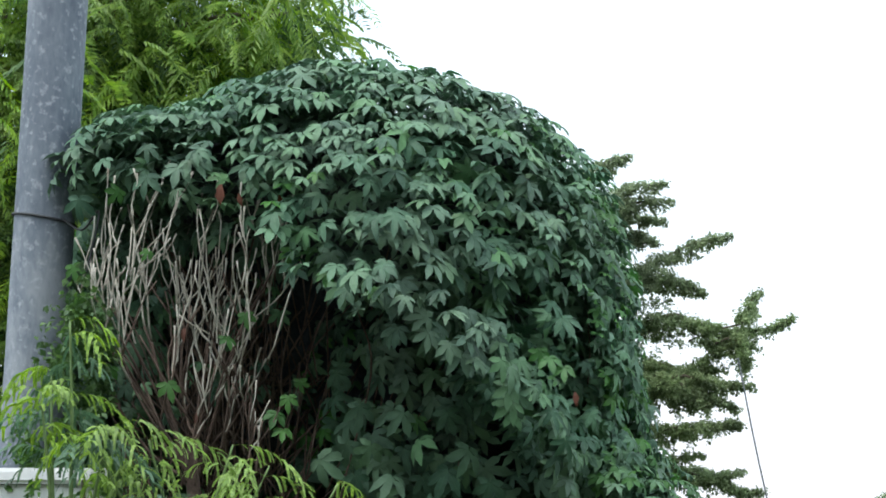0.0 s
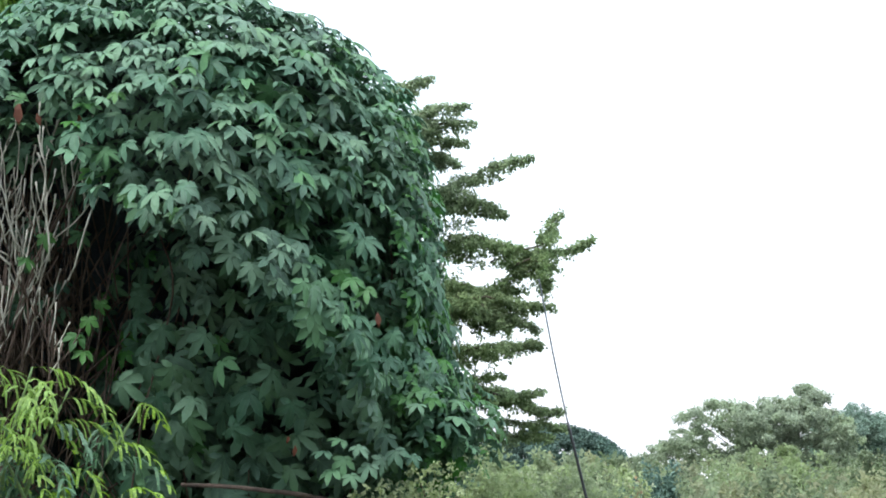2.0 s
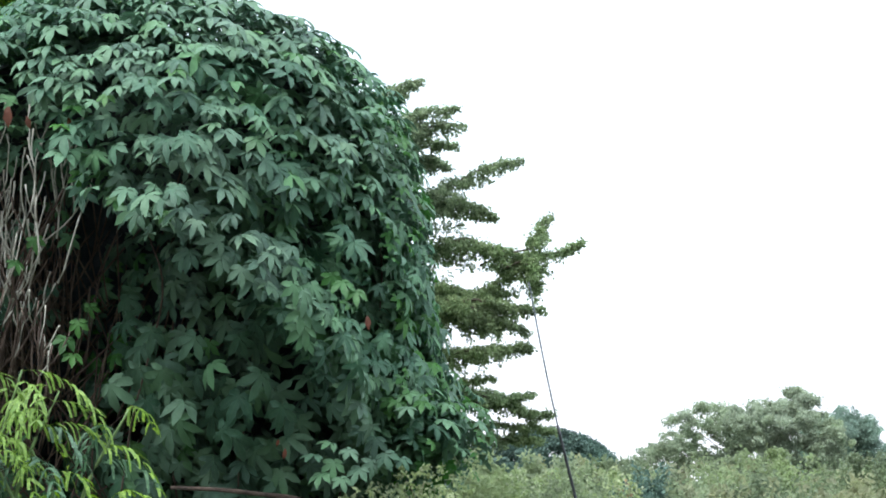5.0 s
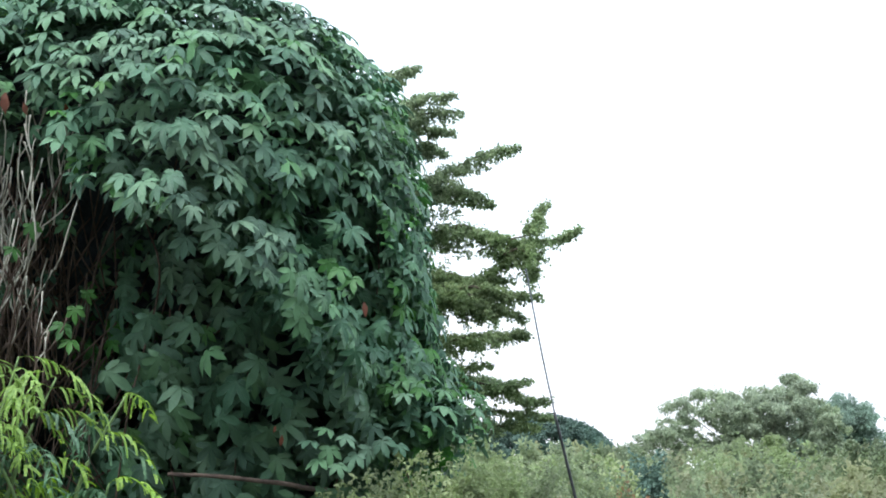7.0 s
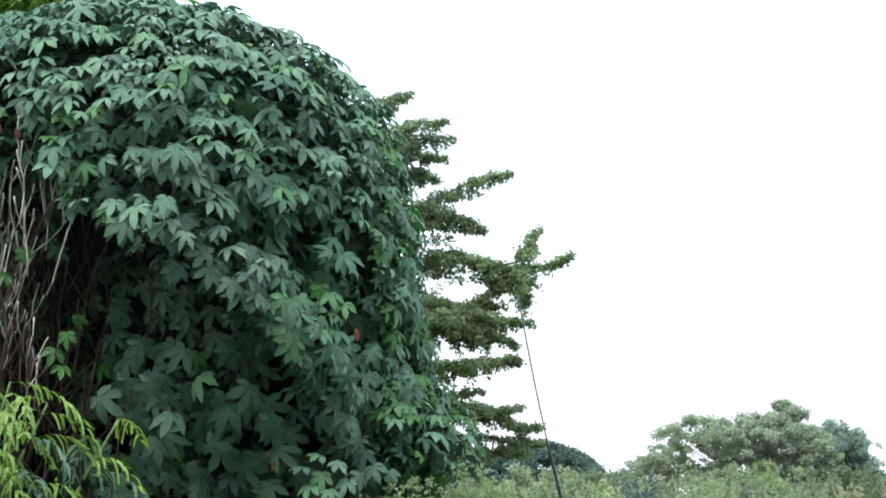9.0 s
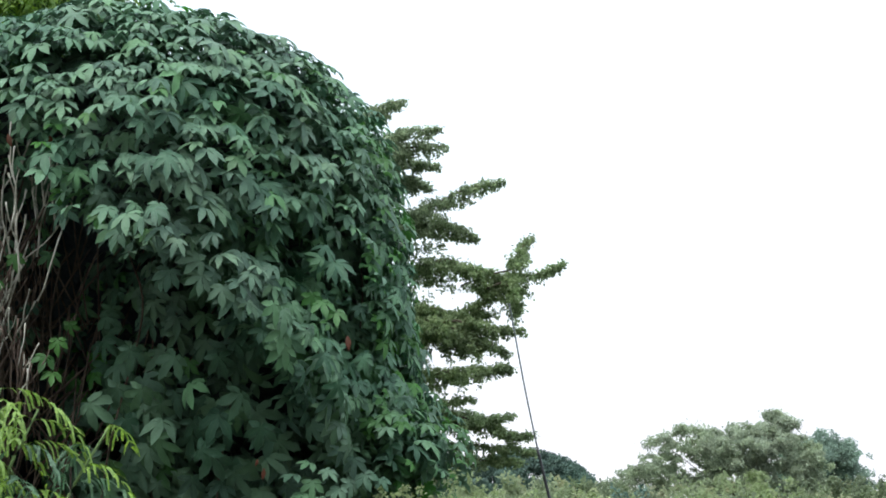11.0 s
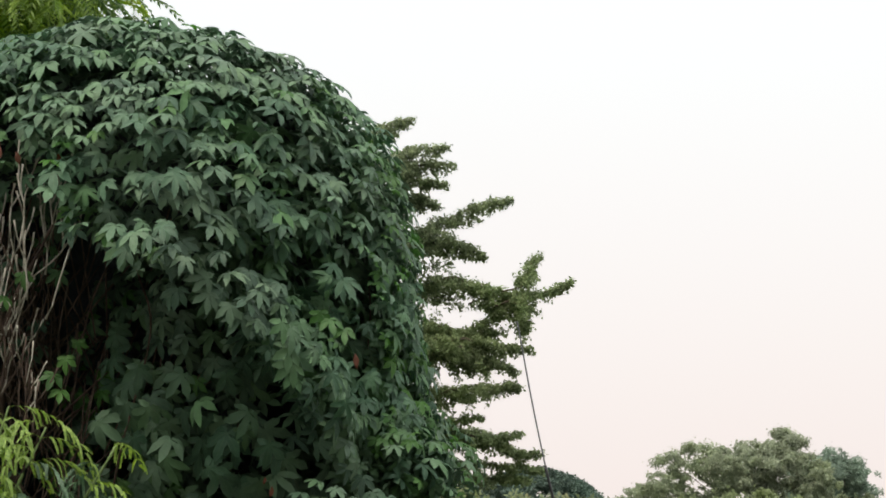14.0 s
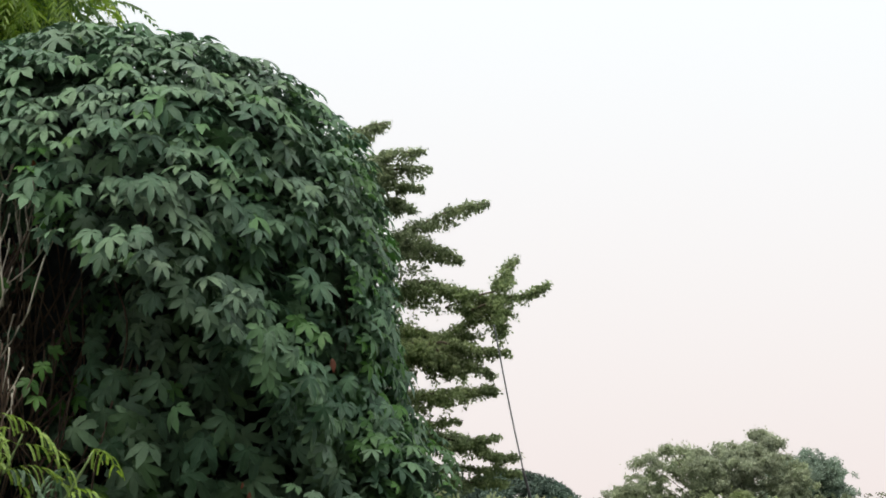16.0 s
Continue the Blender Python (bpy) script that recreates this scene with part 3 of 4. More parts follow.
    # large single leaves that stand out of the shade under the spur
    q = np.array([(-0.41, 9.82, 2.17), (-0.31, 9.8, 2.16), (-0.1, 9.8, 2.18), (0.02, 9.8, 2.05), (-0.36, 9.84, 2.33), (-0.17, 9.82, 2.3), (0.11, 9.8, 2.14), (-0.53, 9.86, 2.1), (-0.22, 9.8, 2.02), (-0.38, 9.82, 2.03), (0.2, 9.78, 2.0), (-0.06, 9.8, 1.9)])
    face = np.array([0, -0.9, 0.15]) + r3.normal(size=(len(q), 3)) * 0.3
    pieces.append(scatter(templates[3][:2], q, frames(np.array([0, -0.3, -1.0]) + r3.normal(size=(len(q), 3)) * 0.4, face), r3.uniform(0.09, 0.118, len(q))))
    uvs.append(np.tile(templates[3][2], (len(q), 1)))
    # lighter leaves low on the front, turned up to the sky
    q = np.array([(0.41, 9.6, 1.76), (0.44, 9.58, 1.69), (0.63, 9.62, 1.79), (0.7, 9.62, 1.77), (0.47, 9.6, 1.81), (0.52, 9.6, 1.73), (0.36, 9.6, 1.71), (0.33, 9.6, 1.79), (0.57, 9.62, 1.76), (0.4, 9.62, 1.84)])
    face = np.array([0, -0.7, 1.0]) + r3.normal(size=(len(q), 3)) * 0.3
    pieces.append(scatter(templates[1][:2], q, frames(np.array([0, -0.6, -0.8]) + r3.normal(size=(len(q), 3)) * 0.5, face), r3.uniform(0.055, 0.08, len(q))))
    uvs.append(np.tile(templates[1][2], (len(q), 1)))
    v, f = joined(pieces)
    tagged(soup("leaf_mass", v, f, VINE, mound, np.concatenate(uvs), True), kind="stuff")
    tv, tf, tuv = templates[1]
    v, f = scatter((tv, tf), po[young], turns[young], sizes[young] * 0.8)
    tagged(soup("young_leaf_mass", v, f, YOUNG, mound, np.tile(tuv, (young.sum(), 1)), True), "fresh lighter green leaves", kind="stuff")
    # single shoots that climb out of the hollow
    at = np.array([(-0.61, 9.7, 2.43), (-0.66, 9.7, 2.36), (-0.71, 9.72, 2.29), (-0.68, 9.7, 2.22), (-0.85, 9.75, 2.72), (-0.93, 9.75, 2.62), (-1.18, 9.75, 2.42), (-1.28, 9.8, 3.0), (-1.5, 9.85, 2.75), (-1.56, 9.85, 2.62), (-1.44, 9.85, 2.5), (-0.66, 9.75, 3.0), (-1.62, 9.9, 2.95), (0.44, 9.42, 2.5), (0.5, 9.42, 2.46), (0.4, 9.42, 2.53), (0.47, 9.42, 2.41)])
    face = np.array([0, -1.0, 0.6]) + rng.normal(size=(len(at), 3)) * 0.4
    v, f = scatter((tv, tf), at, frames(np.array([0, -0.3, -1.0]) + rng.normal(size=(len(at), 3)) * 0.5, face), rng.uniform(0.045, 0.08, len(at)))
    tagged(soup("climbing_shoot", v, f, YOUNG, mound, np.tile(tuv, (len(at), 1)), True), "small fresh leaves on climbing shoots", kind="stuff")
    # near-black core shells inside: the shade between the leaves put into colour
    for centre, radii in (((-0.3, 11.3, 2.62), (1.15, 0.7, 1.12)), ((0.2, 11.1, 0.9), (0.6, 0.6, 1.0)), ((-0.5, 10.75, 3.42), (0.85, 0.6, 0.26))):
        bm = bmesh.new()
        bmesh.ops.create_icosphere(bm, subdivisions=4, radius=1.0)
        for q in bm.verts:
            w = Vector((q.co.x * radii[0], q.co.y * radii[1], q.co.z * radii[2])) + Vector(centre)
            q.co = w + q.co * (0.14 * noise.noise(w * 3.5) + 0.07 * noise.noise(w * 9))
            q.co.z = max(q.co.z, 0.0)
        part("shade_core", bm, MOUND_SHADE, mound)
    # trailing stems
    pieces = []
    for i in range(5):
        a = rng.uniform(-0.6, 0.9)
        x0, z0 = a, rng.uniform(1.7, 2.5)
        y0 = 9.95 + 0.25 * rng.random()
        pts = bend([(x0, y0 + 0.25, z0 + 0.5), (x0 + rng.normal() * 0.06, y0 + 0.1, z0 + 0.2), (x0 + rng.normal() * 0.1, y0 + 0.1, z0 - 0.35), (x0 + rng.normal() * 0.1, y0 + 0.2, z0 - 0.8)], 5)
        pieces.append(tube(pts, rng.uniform(0.002, 0.005), 5))
    v, f = joined(pieces)
    tagged(soup("trailing_stem_mass", v, f, TWIG_DARK, mound), kind="stuff")


build_mound()


# ---- dead shrub in the hollow ----
def build_dead_shrub():
    rng = np.random.default_rng(5)
    shrub = holder("dead_shrub", (-1.05, 10.05, 0))
    tagged(shrub, "dead bare shrub with pale upright twigs under the vine", "shrub")
    v, f = tube(bend([(-1.05, 10.05, -0.05), (-1.08, 10.0, 0.8), (-1.06, 9.98, 1.6), (-1.1, 9.95, 2.15)], 6), np.linspace(0.05, 0.028, 19), 10)
    soup("trunk", v, f, TWIG_DARK, shrub, smooth=True)
    def grow(o, way, length, r, depth, out):
        steps = 5
        line = [np.array(o)]
        d = unit(np.array(way))
        for _ in range(steps):
            d = unit(d + rng.normal(size=3) * 0.14 + (0, 0, 0.2))
            line.append(line[-1] + d * length / steps)
        line = np.array(line)
        radii = np.linspace(r, r * 0.72, steps + 1)
        if depth == 0:
            radii[-1] = r * 1.3
        out.append((tube(line, radii, 6), depth))
        if depth:
            for _ in range(rng.integers(2, 4)):
                k = rng.integers(2, steps + 1)
                side = unit(d + np.array([rng.normal() * 0.5, rng.normal() * 0.35, 0.15]))
                grow(line[k], side, length * rng.uniform(0.5, 0.95), r * 0.8, depth - 1, out)

    for i in range(12):
        s = i / 11
        root = (-1.08 + rng.normal() * 0.09, 9.92 + rng.normal() * 0.08, rng.uniform(1.95, 2.35))
        out = []
        grow(root, (-0.95 + 1.6 * s + rng.normal() * 0.1, rng.normal() * 0.2 - 0.1, 1.0), rng.uniform(0.44, 0.68) * (1 - 0.25 * s), 0.0062, 2, out)
        v, f = joined([q for q, d in out if d == 2])
        stem = soup("stem", v, f, TWIG_DARK, shrub, smooth=True)
        for q, d in out:
            if d < 2 and q[0][:, 2].max() < 3.42:
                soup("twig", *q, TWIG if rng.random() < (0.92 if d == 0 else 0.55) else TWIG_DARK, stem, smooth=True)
    for i in range(22):
        root = (rng.uniform(-1.55, -0.66), 9.84 + rng.normal() * 0.1, rng.uniform(2.5, 2.98))
        out = []
        grow(root, (rng.normal() * 0.3 - 0.1, rng.normal() * 0.2, 1.0), rng.uniform(0.2, 0.36), 0.0052, 1, out)
        for q, d in out:
            if q[0][:, 2].max() < 3.44:
                soup("twig", *q, TWIG, shrub, smooth=True)
        if i % 3:
            continue
        low = bend([(-1.08, 9.95, 2.0), ((root[0] - 1.08) / 2, 9.95, root[2] - 0.35), root], 5)
        soup("stem", *tube(low, np.linspace(0.0085, 0.0052, len(low)), 6), TWIG_DARK, shrub, smooth=True)
    # a low tuft of short budded twigs beside the stems
    for i in range(5):
        root = (-0.84 + rng.normal() * 0.05, 9.66 + rng.normal() * 0.03, 2.02 + 0.1 * rng.random())
        out = []
        grow(root, (-0.3 + 0.16 * i, -0.1, 0.8), rng.uniform(0.18, 0.28), 0.0042, 1, out)
        for q, d in out:
            soup("twig", *q, TWIG if d == 0 and rng.random() < 0.5 else TWIG_DARK, shrub, smooth=True)
    inner = []
    for i in range(260):
        root = np.array([-0.98 + rng.normal() * 0.22, 10.35 + 0.3 * rng.random(), rng.uniform(1.5, 2.5)])
        tip = root + (rng.normal() * 0.3, rng.normal() * 0.1, rng.uniform(0.3, 0.9))
        inner.append(tube(bend([root, (root + tip) / 2 + rng.normal(size=3) * 0.05, tip], 4), 0.004, 4))
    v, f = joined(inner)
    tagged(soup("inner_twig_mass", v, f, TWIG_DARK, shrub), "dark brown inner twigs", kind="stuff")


build_dead_shrub()


def build_dry_leaf(place, size, seed):
    rng = np.random.default_rng(seed)
    tv, tf = [], []
    for i in range(6):
        w = 0.22 * math.sin(math.pi * (0.06 + 0.9 * i / 5))
        for k in (-1, 0, 1):
            tv.append((k * w + rng.normal() * 0.03, i / 5, 0.28 * abs(k) * w * 2 - 0.35 * (i / 5) ** 2))
    for i in range(5):
        for k in (0, 1):
            a = i * 3 + k
            tf += [(a, a + 1, a + 4), (a, a + 4, a + 3)]
    tv, tf = np.array(tv), np.array(tf)
    turn = frames(np.array([[rng.normal() * 0.3, -0.2, -1.0]]), np.array([[rng.normal() * 0.4, -1.0, 0.3]]))
    v, f = scatter((tv, tf), np.array([place]), turn, np.array([size]))
    v = np.array(place) + (v - np.array(place)) * 0.75
    ob = soup("dry_leaf", v - np.array(place), f, DRY_LEAF)
    ob.location = place
    tagged(ob, "curled dry rust-brown leaf caught in the growth", "leaf", "dry leaves")


for i, (place, size) in enumerate([((0.545, 9.42, 2.36), 0.075), ((-0.94, 9.5, 3.245), 0.115), ((-0.87, 9.56, 3.215), 0.07), ((-1.109, 9.72, 2.66), 0.075), ((-0.7, 9.62, 3.22), 0.06), ((-1.06, 9.8, 2.3), 0.06), ((0.21, 9.7, 1.82), 0.06), ((0.18, 9.7, 1.86), 0.04)]):
    build_dry_leaf(place, size, 40 + i)


# ---- feathery shrubs in front ----
def build_feather_shrub(seed, base, stems, count, reach, bright, low=1.45):
    """Arching stems with drooping pinnate fronds."""
    rng = np.random.default_rng(seed)
    shrub = holder("feathery_shrub", (*base[:2], 0))
    for line in stems:
        pts = bend([base, *line], 8)
        v, f = tube(pts, np.linspace(0.016, 0.004, len(pts)), 7)
        stem = soup("stem", v, f, GREEN_STEM, shrub, smooth=True)
        top = pts[pts[:, 2] > low]
        for i in range(count):
            s = (i + rng.random()) / count
            o = top[min(len(top) - 1, int(s * len(top)))]
            ang = rng.uniform(0, 2 * np.pi)
            way = np.array([math.cos(ang), 0.7 * math.sin(ang) - 0.1, 0.0])
            v, f = arched_frond(rng, o, way, rng.uniform(*reach), rng.uniform(0.1, 0.9))
            soup("frond", v, f, FRESH if rng.random() < bright * (0.25 + 1.25 * s * s) else OLD_FROND, stem)
    return tagged(shrub, "bright green feathery-leaved shrub with arching drooping fronds", "shrub", "feathery shrubs")


build_feather_shrub(21, (-1.45, 8.9, 0), [[(-1.44, 8.85, 1.4), (-1.43, 8.8, 2.1), (-1.44, 8.75, 2.58)], [(-1.46, 8.8, 1.3), (-1.49, 8.7, 1.9), (-1.53, 8.65, 2.3)], [(-1.42, 8.8, 1.2), (-1.34, 8.7, 1.8), (-1.26, 8.6, 2.15)], [(-1.5, 8.9, 1.4), (-1.52, 8.9, 2.0), (-1.53, 8.88, 2.4)]], 11, (0.16, 0.3), 0.75, 2.06)
build_feather_shrub(22, (-0.98, 8.9, 0), [[(-1.0, 8.8, 1.2), (-1.05, 8.75, 1.8), (-1.12, 8.7, 2.12)], [(-0.95, 8.8, 1.2), (-0.9, 8.75, 1.75), (-0.8, 8.7, 2.1)], [(-0.95, 8.8, 1.1), (-0.8, 8.72, 1.7), (-0.66, 8.7, 2.02)], [(-1.02, 8.8, 1.2), (-1.14, 8.7, 1.7), (-1.3, 8.62, 2.08)]], 14, (0.18, 0.38), 0.65)
build_feather_shrub(23, (-0.6, 8.9, 0), [[(-0.64, 8.8, 1.1), (-0.58, 8.75, 1.6), (-0.4, 8.7, 1.95)], [(-0.65, 8.8, 1.1), (-0.68, 8.75, 1.6), (-0.76, 8.7, 1.8)], [(-0.6, 8.8, 1.0), (-0.52, 8.72, 1.4), (-0.46, 8.7, 1.62)], [(-0.66, 8.8, 1.1), (-0.8, 8.7, 1.55), (-0.94, 8.62, 1.85)]], 6, (0.18, 0.36), 0.7)


def leaf_cloud(rng, clumps, count, size, flat=1.0, loose=False, up=0.6):
    """Small leaves gathered round clump centres: (x, y, z, radius)."""
    clumps = np.array(clumps)
    weight = clumps[:, 3] ** 2
    k = rng.choice(len(clumps), count, p=weight / weight.sum())
    s = unit(rng.normal(size=(count, 3))) * (rng.random(count) ** 0.35)[:, None]
    if loose:
        s = rng.normal(size=(count, 3)) * 0.48
    o = clumps[k, :3] + s * clumps[k, 3:4] * (1, 1, flat)
    return scatter(blade_leaf(), o, random_turns(rng, count, up), rng.uniform(size * 0.6, size * 1.3, count))


# ---- trees behind ----
def limb(points, r0, r1, sides=8):
    line = bend(points, 6)
    return tube(line, np.linspace(r0, r1, len(line)), sides)


def build_left_tree():
    rng = np.random.default_rng(31)
    tree = holder("feathery_tree", (-2.3, 13.3, 0))
    v, f = limb([(-2.3, 13.3, -0.1), (-2.25, 13.3, 1.5), (-2.35, 13.2, 3.0), (-2.2, 13.2, 4.4)], 0.13, 0.06, 12)
    soup("trunk", v, f, BARK, tree, smooth=True)
    tips = []
    for i in range(46):
        z0 = rng.uniform(1.9, 4.6)
        o = np.array([-2.28, 13.2, z0])
        end = np.array([rng.uniform(-3.9, -0.6), 13.1 + rng.uniform(-0.9, 0.7), z0 + rng.uniform(0.0, 1.5)])
        v, f = limb([o, (o + end) / 2 + (0, 0, 0.2), end], 0.035, 0.008, 6)
        soup("limb", v, f, BARK, tree, smooth=True)
        tips.append((o, end))
    for end in ((-0.8, 13.1, 4.72), (-0.94, 13.2, 4.92), (-0.72, 13.05, 4.5)):
        o, end = np.array([-2.2, 13.2, 4.0]), np.array(end)
        v, f = limb([o, (o + end) / 2 + (0, 0, 0.25), end], 0.035, 0.008, 6)
        soup("limb", v, f, BARK, tree, smooth=True)
        tips.append((o + (end - o) * 0.55 + (0, 0, 0.1), end))
    places, ways = [], []
    for o, end in tips:
        for _ in range(120):
            s = rng.uniform(0.15, 1.06)
            places.append(o + (end - o) * s + rng.normal(size=3) * (0.16, 0.2, 0.16))
            ways.append(unit(np.array([rng.normal() * 0.8 + 0.3 * np.sign(end[0] - o[0]), rng.normal() * 0.6 - 0.2, rng.uniform(-0.6, 0.5)])))
    for _ in range(3200):
        d = unit(rng.normal(size=3)) * rng.random() ** 0.33
        places.append(np.array([-2.05, 13.5, 4.2]) + d * (1.6, 0.7, 1.6))
        ways.append(unit(np.array([rng.normal() + 0.4 * d[0], rng.normal() * 0.6 - 0.3, rng.uniform(-0.5, 0.3)])))
    places, ways = np.array(places), np.array(ways)
    tpls = [frond(np.random.default_rng(60 + k), 12, 0.2, 0.062, 1.3, 0.8) for k in range(3)]
    kind = rng.integers(0, 3, len(places))
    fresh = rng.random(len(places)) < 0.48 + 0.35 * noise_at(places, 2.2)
    # light fronds in front, darker copies behind: crown shade put into leaf colour
    for mat, group, label in ((FEATHER, fresh, "light yellow-green feathery foliage"), (FEATHER_DARK, ~fresh, "feathery foliage coloured dark for the shaded crown interior")):
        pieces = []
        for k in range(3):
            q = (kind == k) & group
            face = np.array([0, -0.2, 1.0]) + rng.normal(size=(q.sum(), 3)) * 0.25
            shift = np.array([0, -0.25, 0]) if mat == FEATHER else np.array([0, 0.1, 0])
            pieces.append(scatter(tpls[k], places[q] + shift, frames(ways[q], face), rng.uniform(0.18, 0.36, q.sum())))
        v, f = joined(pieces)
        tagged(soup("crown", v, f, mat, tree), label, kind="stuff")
    tagged(tree, "tall tree with light green feathery drooping foliage", "tree")


build_left_tree()

# each branch: x and z of its bends, in a plane about 11.6 m away
HIGH_BRANCHES = [
    [(0.8, 3.68), (0.967, 3.74)],
    [(0.8, 3.47), (0.95, 3.55), (1.14, 3.575)],
    [(0.8, 3.35), (0.95, 3.42), (1.14, 3.4)],
    [(0.85, 3.42), (1.0, 3.48), (1.17, 3.49)],
    [(0.9, 3.3), (1.02, 3.33), (1.12, 3.28)],
    [(0.98, 3.12), (1.125, 3.2), (1.3, 3.285), (1.49, 3.325)],
    [(1.05, 3.09), (1.21, 3.08), (1.35, 3.03)],
    [(1.09, 2.89), (1.25, 2.89), (1.45, 2.83), (1.64, 2.84), (1.8, 2.9)],
    [(1.53, 2.87), (1.57, 2.97), (1.63, 3.03)],
    [(1.37, 2.82), (1.51, 2.78), (1.6, 2.76)],
    [(1.48, 2.79), (1.53, 2.71), (1.55, 2.64)],
]
LOW_BRANCHES = [
    [(1.06, 2.65), (1.21, 2.62), (1.37, 2.7), (1.45, 2.77)],
    [(1.1, 2.56), (1.27, 2.58), (1.41, 2.55), (1.57, 2.54)],
    [(1.1, 2.53), (1.25, 2.52), (1.35, 2.49), (1.5, 2.42)],
    [(1.1, 2.6), (1.27, 2.54), (1.36, 2.42)],
    [(1.05, 2.58), (1.15, 2.54), (1.27, 2.43)],
    [(1.06, 2.63), (1.27, 2.62), (1.42, 2.64)],
    [(1.05, 2.3), (1.29, 2.325), (1.44, 2.345), (1.5, 2.34)],
    [(1.1, 2.33), (1.29, 2.28)],
    [(1.05, 2.14), (1.2, 2.17), (1.33, 2.19)],
    [(1.05, 2.12), (1.33, 2.08), (1.52, 2.11)],
    [(1.1, 2.04), (1.38, 2.06), (1.49, 2.01), (1.62, 2.01)],
    [(1.1, 1.95), (1.46, 1.94), (1.64, 1.92)],
    [(1.1, 1.87), (1.4, 1.88), (1.56, 1.87)],
    [(1.1, 2.08), (1.3, 2.12), (1.42, 2.07)],
]


def build_right_tree():
    rng = np.random.default_rng(33)
    tree = holder("spreading_tree", (0.3, 12.2, 0))
    v, f = limb([(0.3, 12.2, -0.1), (0.32, 12.2, 1.2), (0.38, 12.1, 2.4), (0.42, 12.0, 3.5)], 0.11, 0.03, 12)
    soup("trunk", v, f, BARK, tree, smooth=True)
    tpl = blade_leaf()
    for pts in HIGH_BRANCHES + LOW_BRANCHES:
        dy = rng.uniform(-0.12, 0.12)
        line = [(x, 11.6 + dy, z + 0.02) for x, z in pts]
        inner = line[0][0] < 1.2
        start = (0.4, 12.0, line[0][2] - 0.25) if inner else (line[0][0] - 0.1, line[0][1] + 0.03, line[0][2] - 0.03)
        v, f = limb([start, *line], 0.012 if inner else 0.006, 0.003, 6)
        branch = soup("limb", v, f, BARK, tree, smooth=True)
        fine = bend([(line[0][0] - 0.25, 11.7, line[0][2] - 0.08), *line] if inner else line, 12)
        total = np.sum(np.linalg.norm(np.diff(fine, axis=0), axis=1))
        m = max(12, int((300 if pts[0][1] > 2.25 else 210) * total))
        s = rng.random(m) ** 1.1 * (len(fine) - 1.001)
        k = s.astype(int)
        o = fine[k] + (fine[k + 1] - fine[k]) * (s - k)[:, None]
        taper = np.clip(1.15 - s / (len(fine) - 1), 0.16, 1.0)
        lumps = 0.5 + 0.8 * np.abs(np.sin(s * 0.55 + rng.uniform(0, 6)))
        o = o + np.stack([rng.normal(size=m) * 0.02, rng.normal(size=m) * 0.07, 0.026 - np.abs(rng.normal(size=m)) * (0.08 if pts[0][1] > 2.45 else 0.045) * lumps], axis=1) * taper[:, None]
        clumps = np.column_stack([o, rng.uniform(0.018, 0.05, m) * (0.4 + 0.6 * taper)])
        v, f = joined([leaf_cloud(rng, clumps, m * 17, 0.02, 0.7), leaf_cloud(rng, clumps, m * 8, 0.018, 0.8, True)])
        tagged(soup("leaf_spray", v, f, SPRAY, branch), kind="stuff")
    tagged(tree, "tree with tiered horizontal sprays of small dark leaves", "tree")


build_right_tree()


# ---- guy wire ----
def build_guy():
    guy = holder("guy_wire", (2.06, 11.3, 0))
    top, joint, foot = (1.468, 11.3, 2.68), (1.603, 11.3, 1.96), (2.06, 11.3, 0.0)
    pts = bend([top, (1.48, 11.3, 2.613), (1.541, 11.3, 2.27), joint], 8)
    v, f = tube(pts, 0.0042, 7)
    soup("wire", v, f, STEEL, guy, smooth=True)
    pts = bend([joint, (1.697, 11.3, 1.557), (1.86, 11.3, 0.85), foot], 8)
    v, f = tube(pts, 0.0075, 8)
    tagged(soup("sleeve", v, f, CABLE, guy, smooth=True), "black sleeve on the lower wire")
    tagged(guy, "slanting thin grey wire with a black lower sleeve", "wire")


build_guy()


def build_stick():
    stick = holder("bare_branch", (0.0, 9.75, 0))
    v, f = limb([(0.9, 10.7, -0.05), (0.85, 10.5, 0.9), (0.55, 10.3, 1.5), (0.3, 10.0, 1.6), (0.1, 9.84, 1.63), (-0.075, 9.72, 1.65), (-0.27, 9.7, 1.66)], 0.014, 0.008, 8)
    soup("limb", v, f, TWIG_DARK, stick, smooth=True)
    tagged(stick, "thin bare brown branch lying through the vine", "branch")


build_stick()


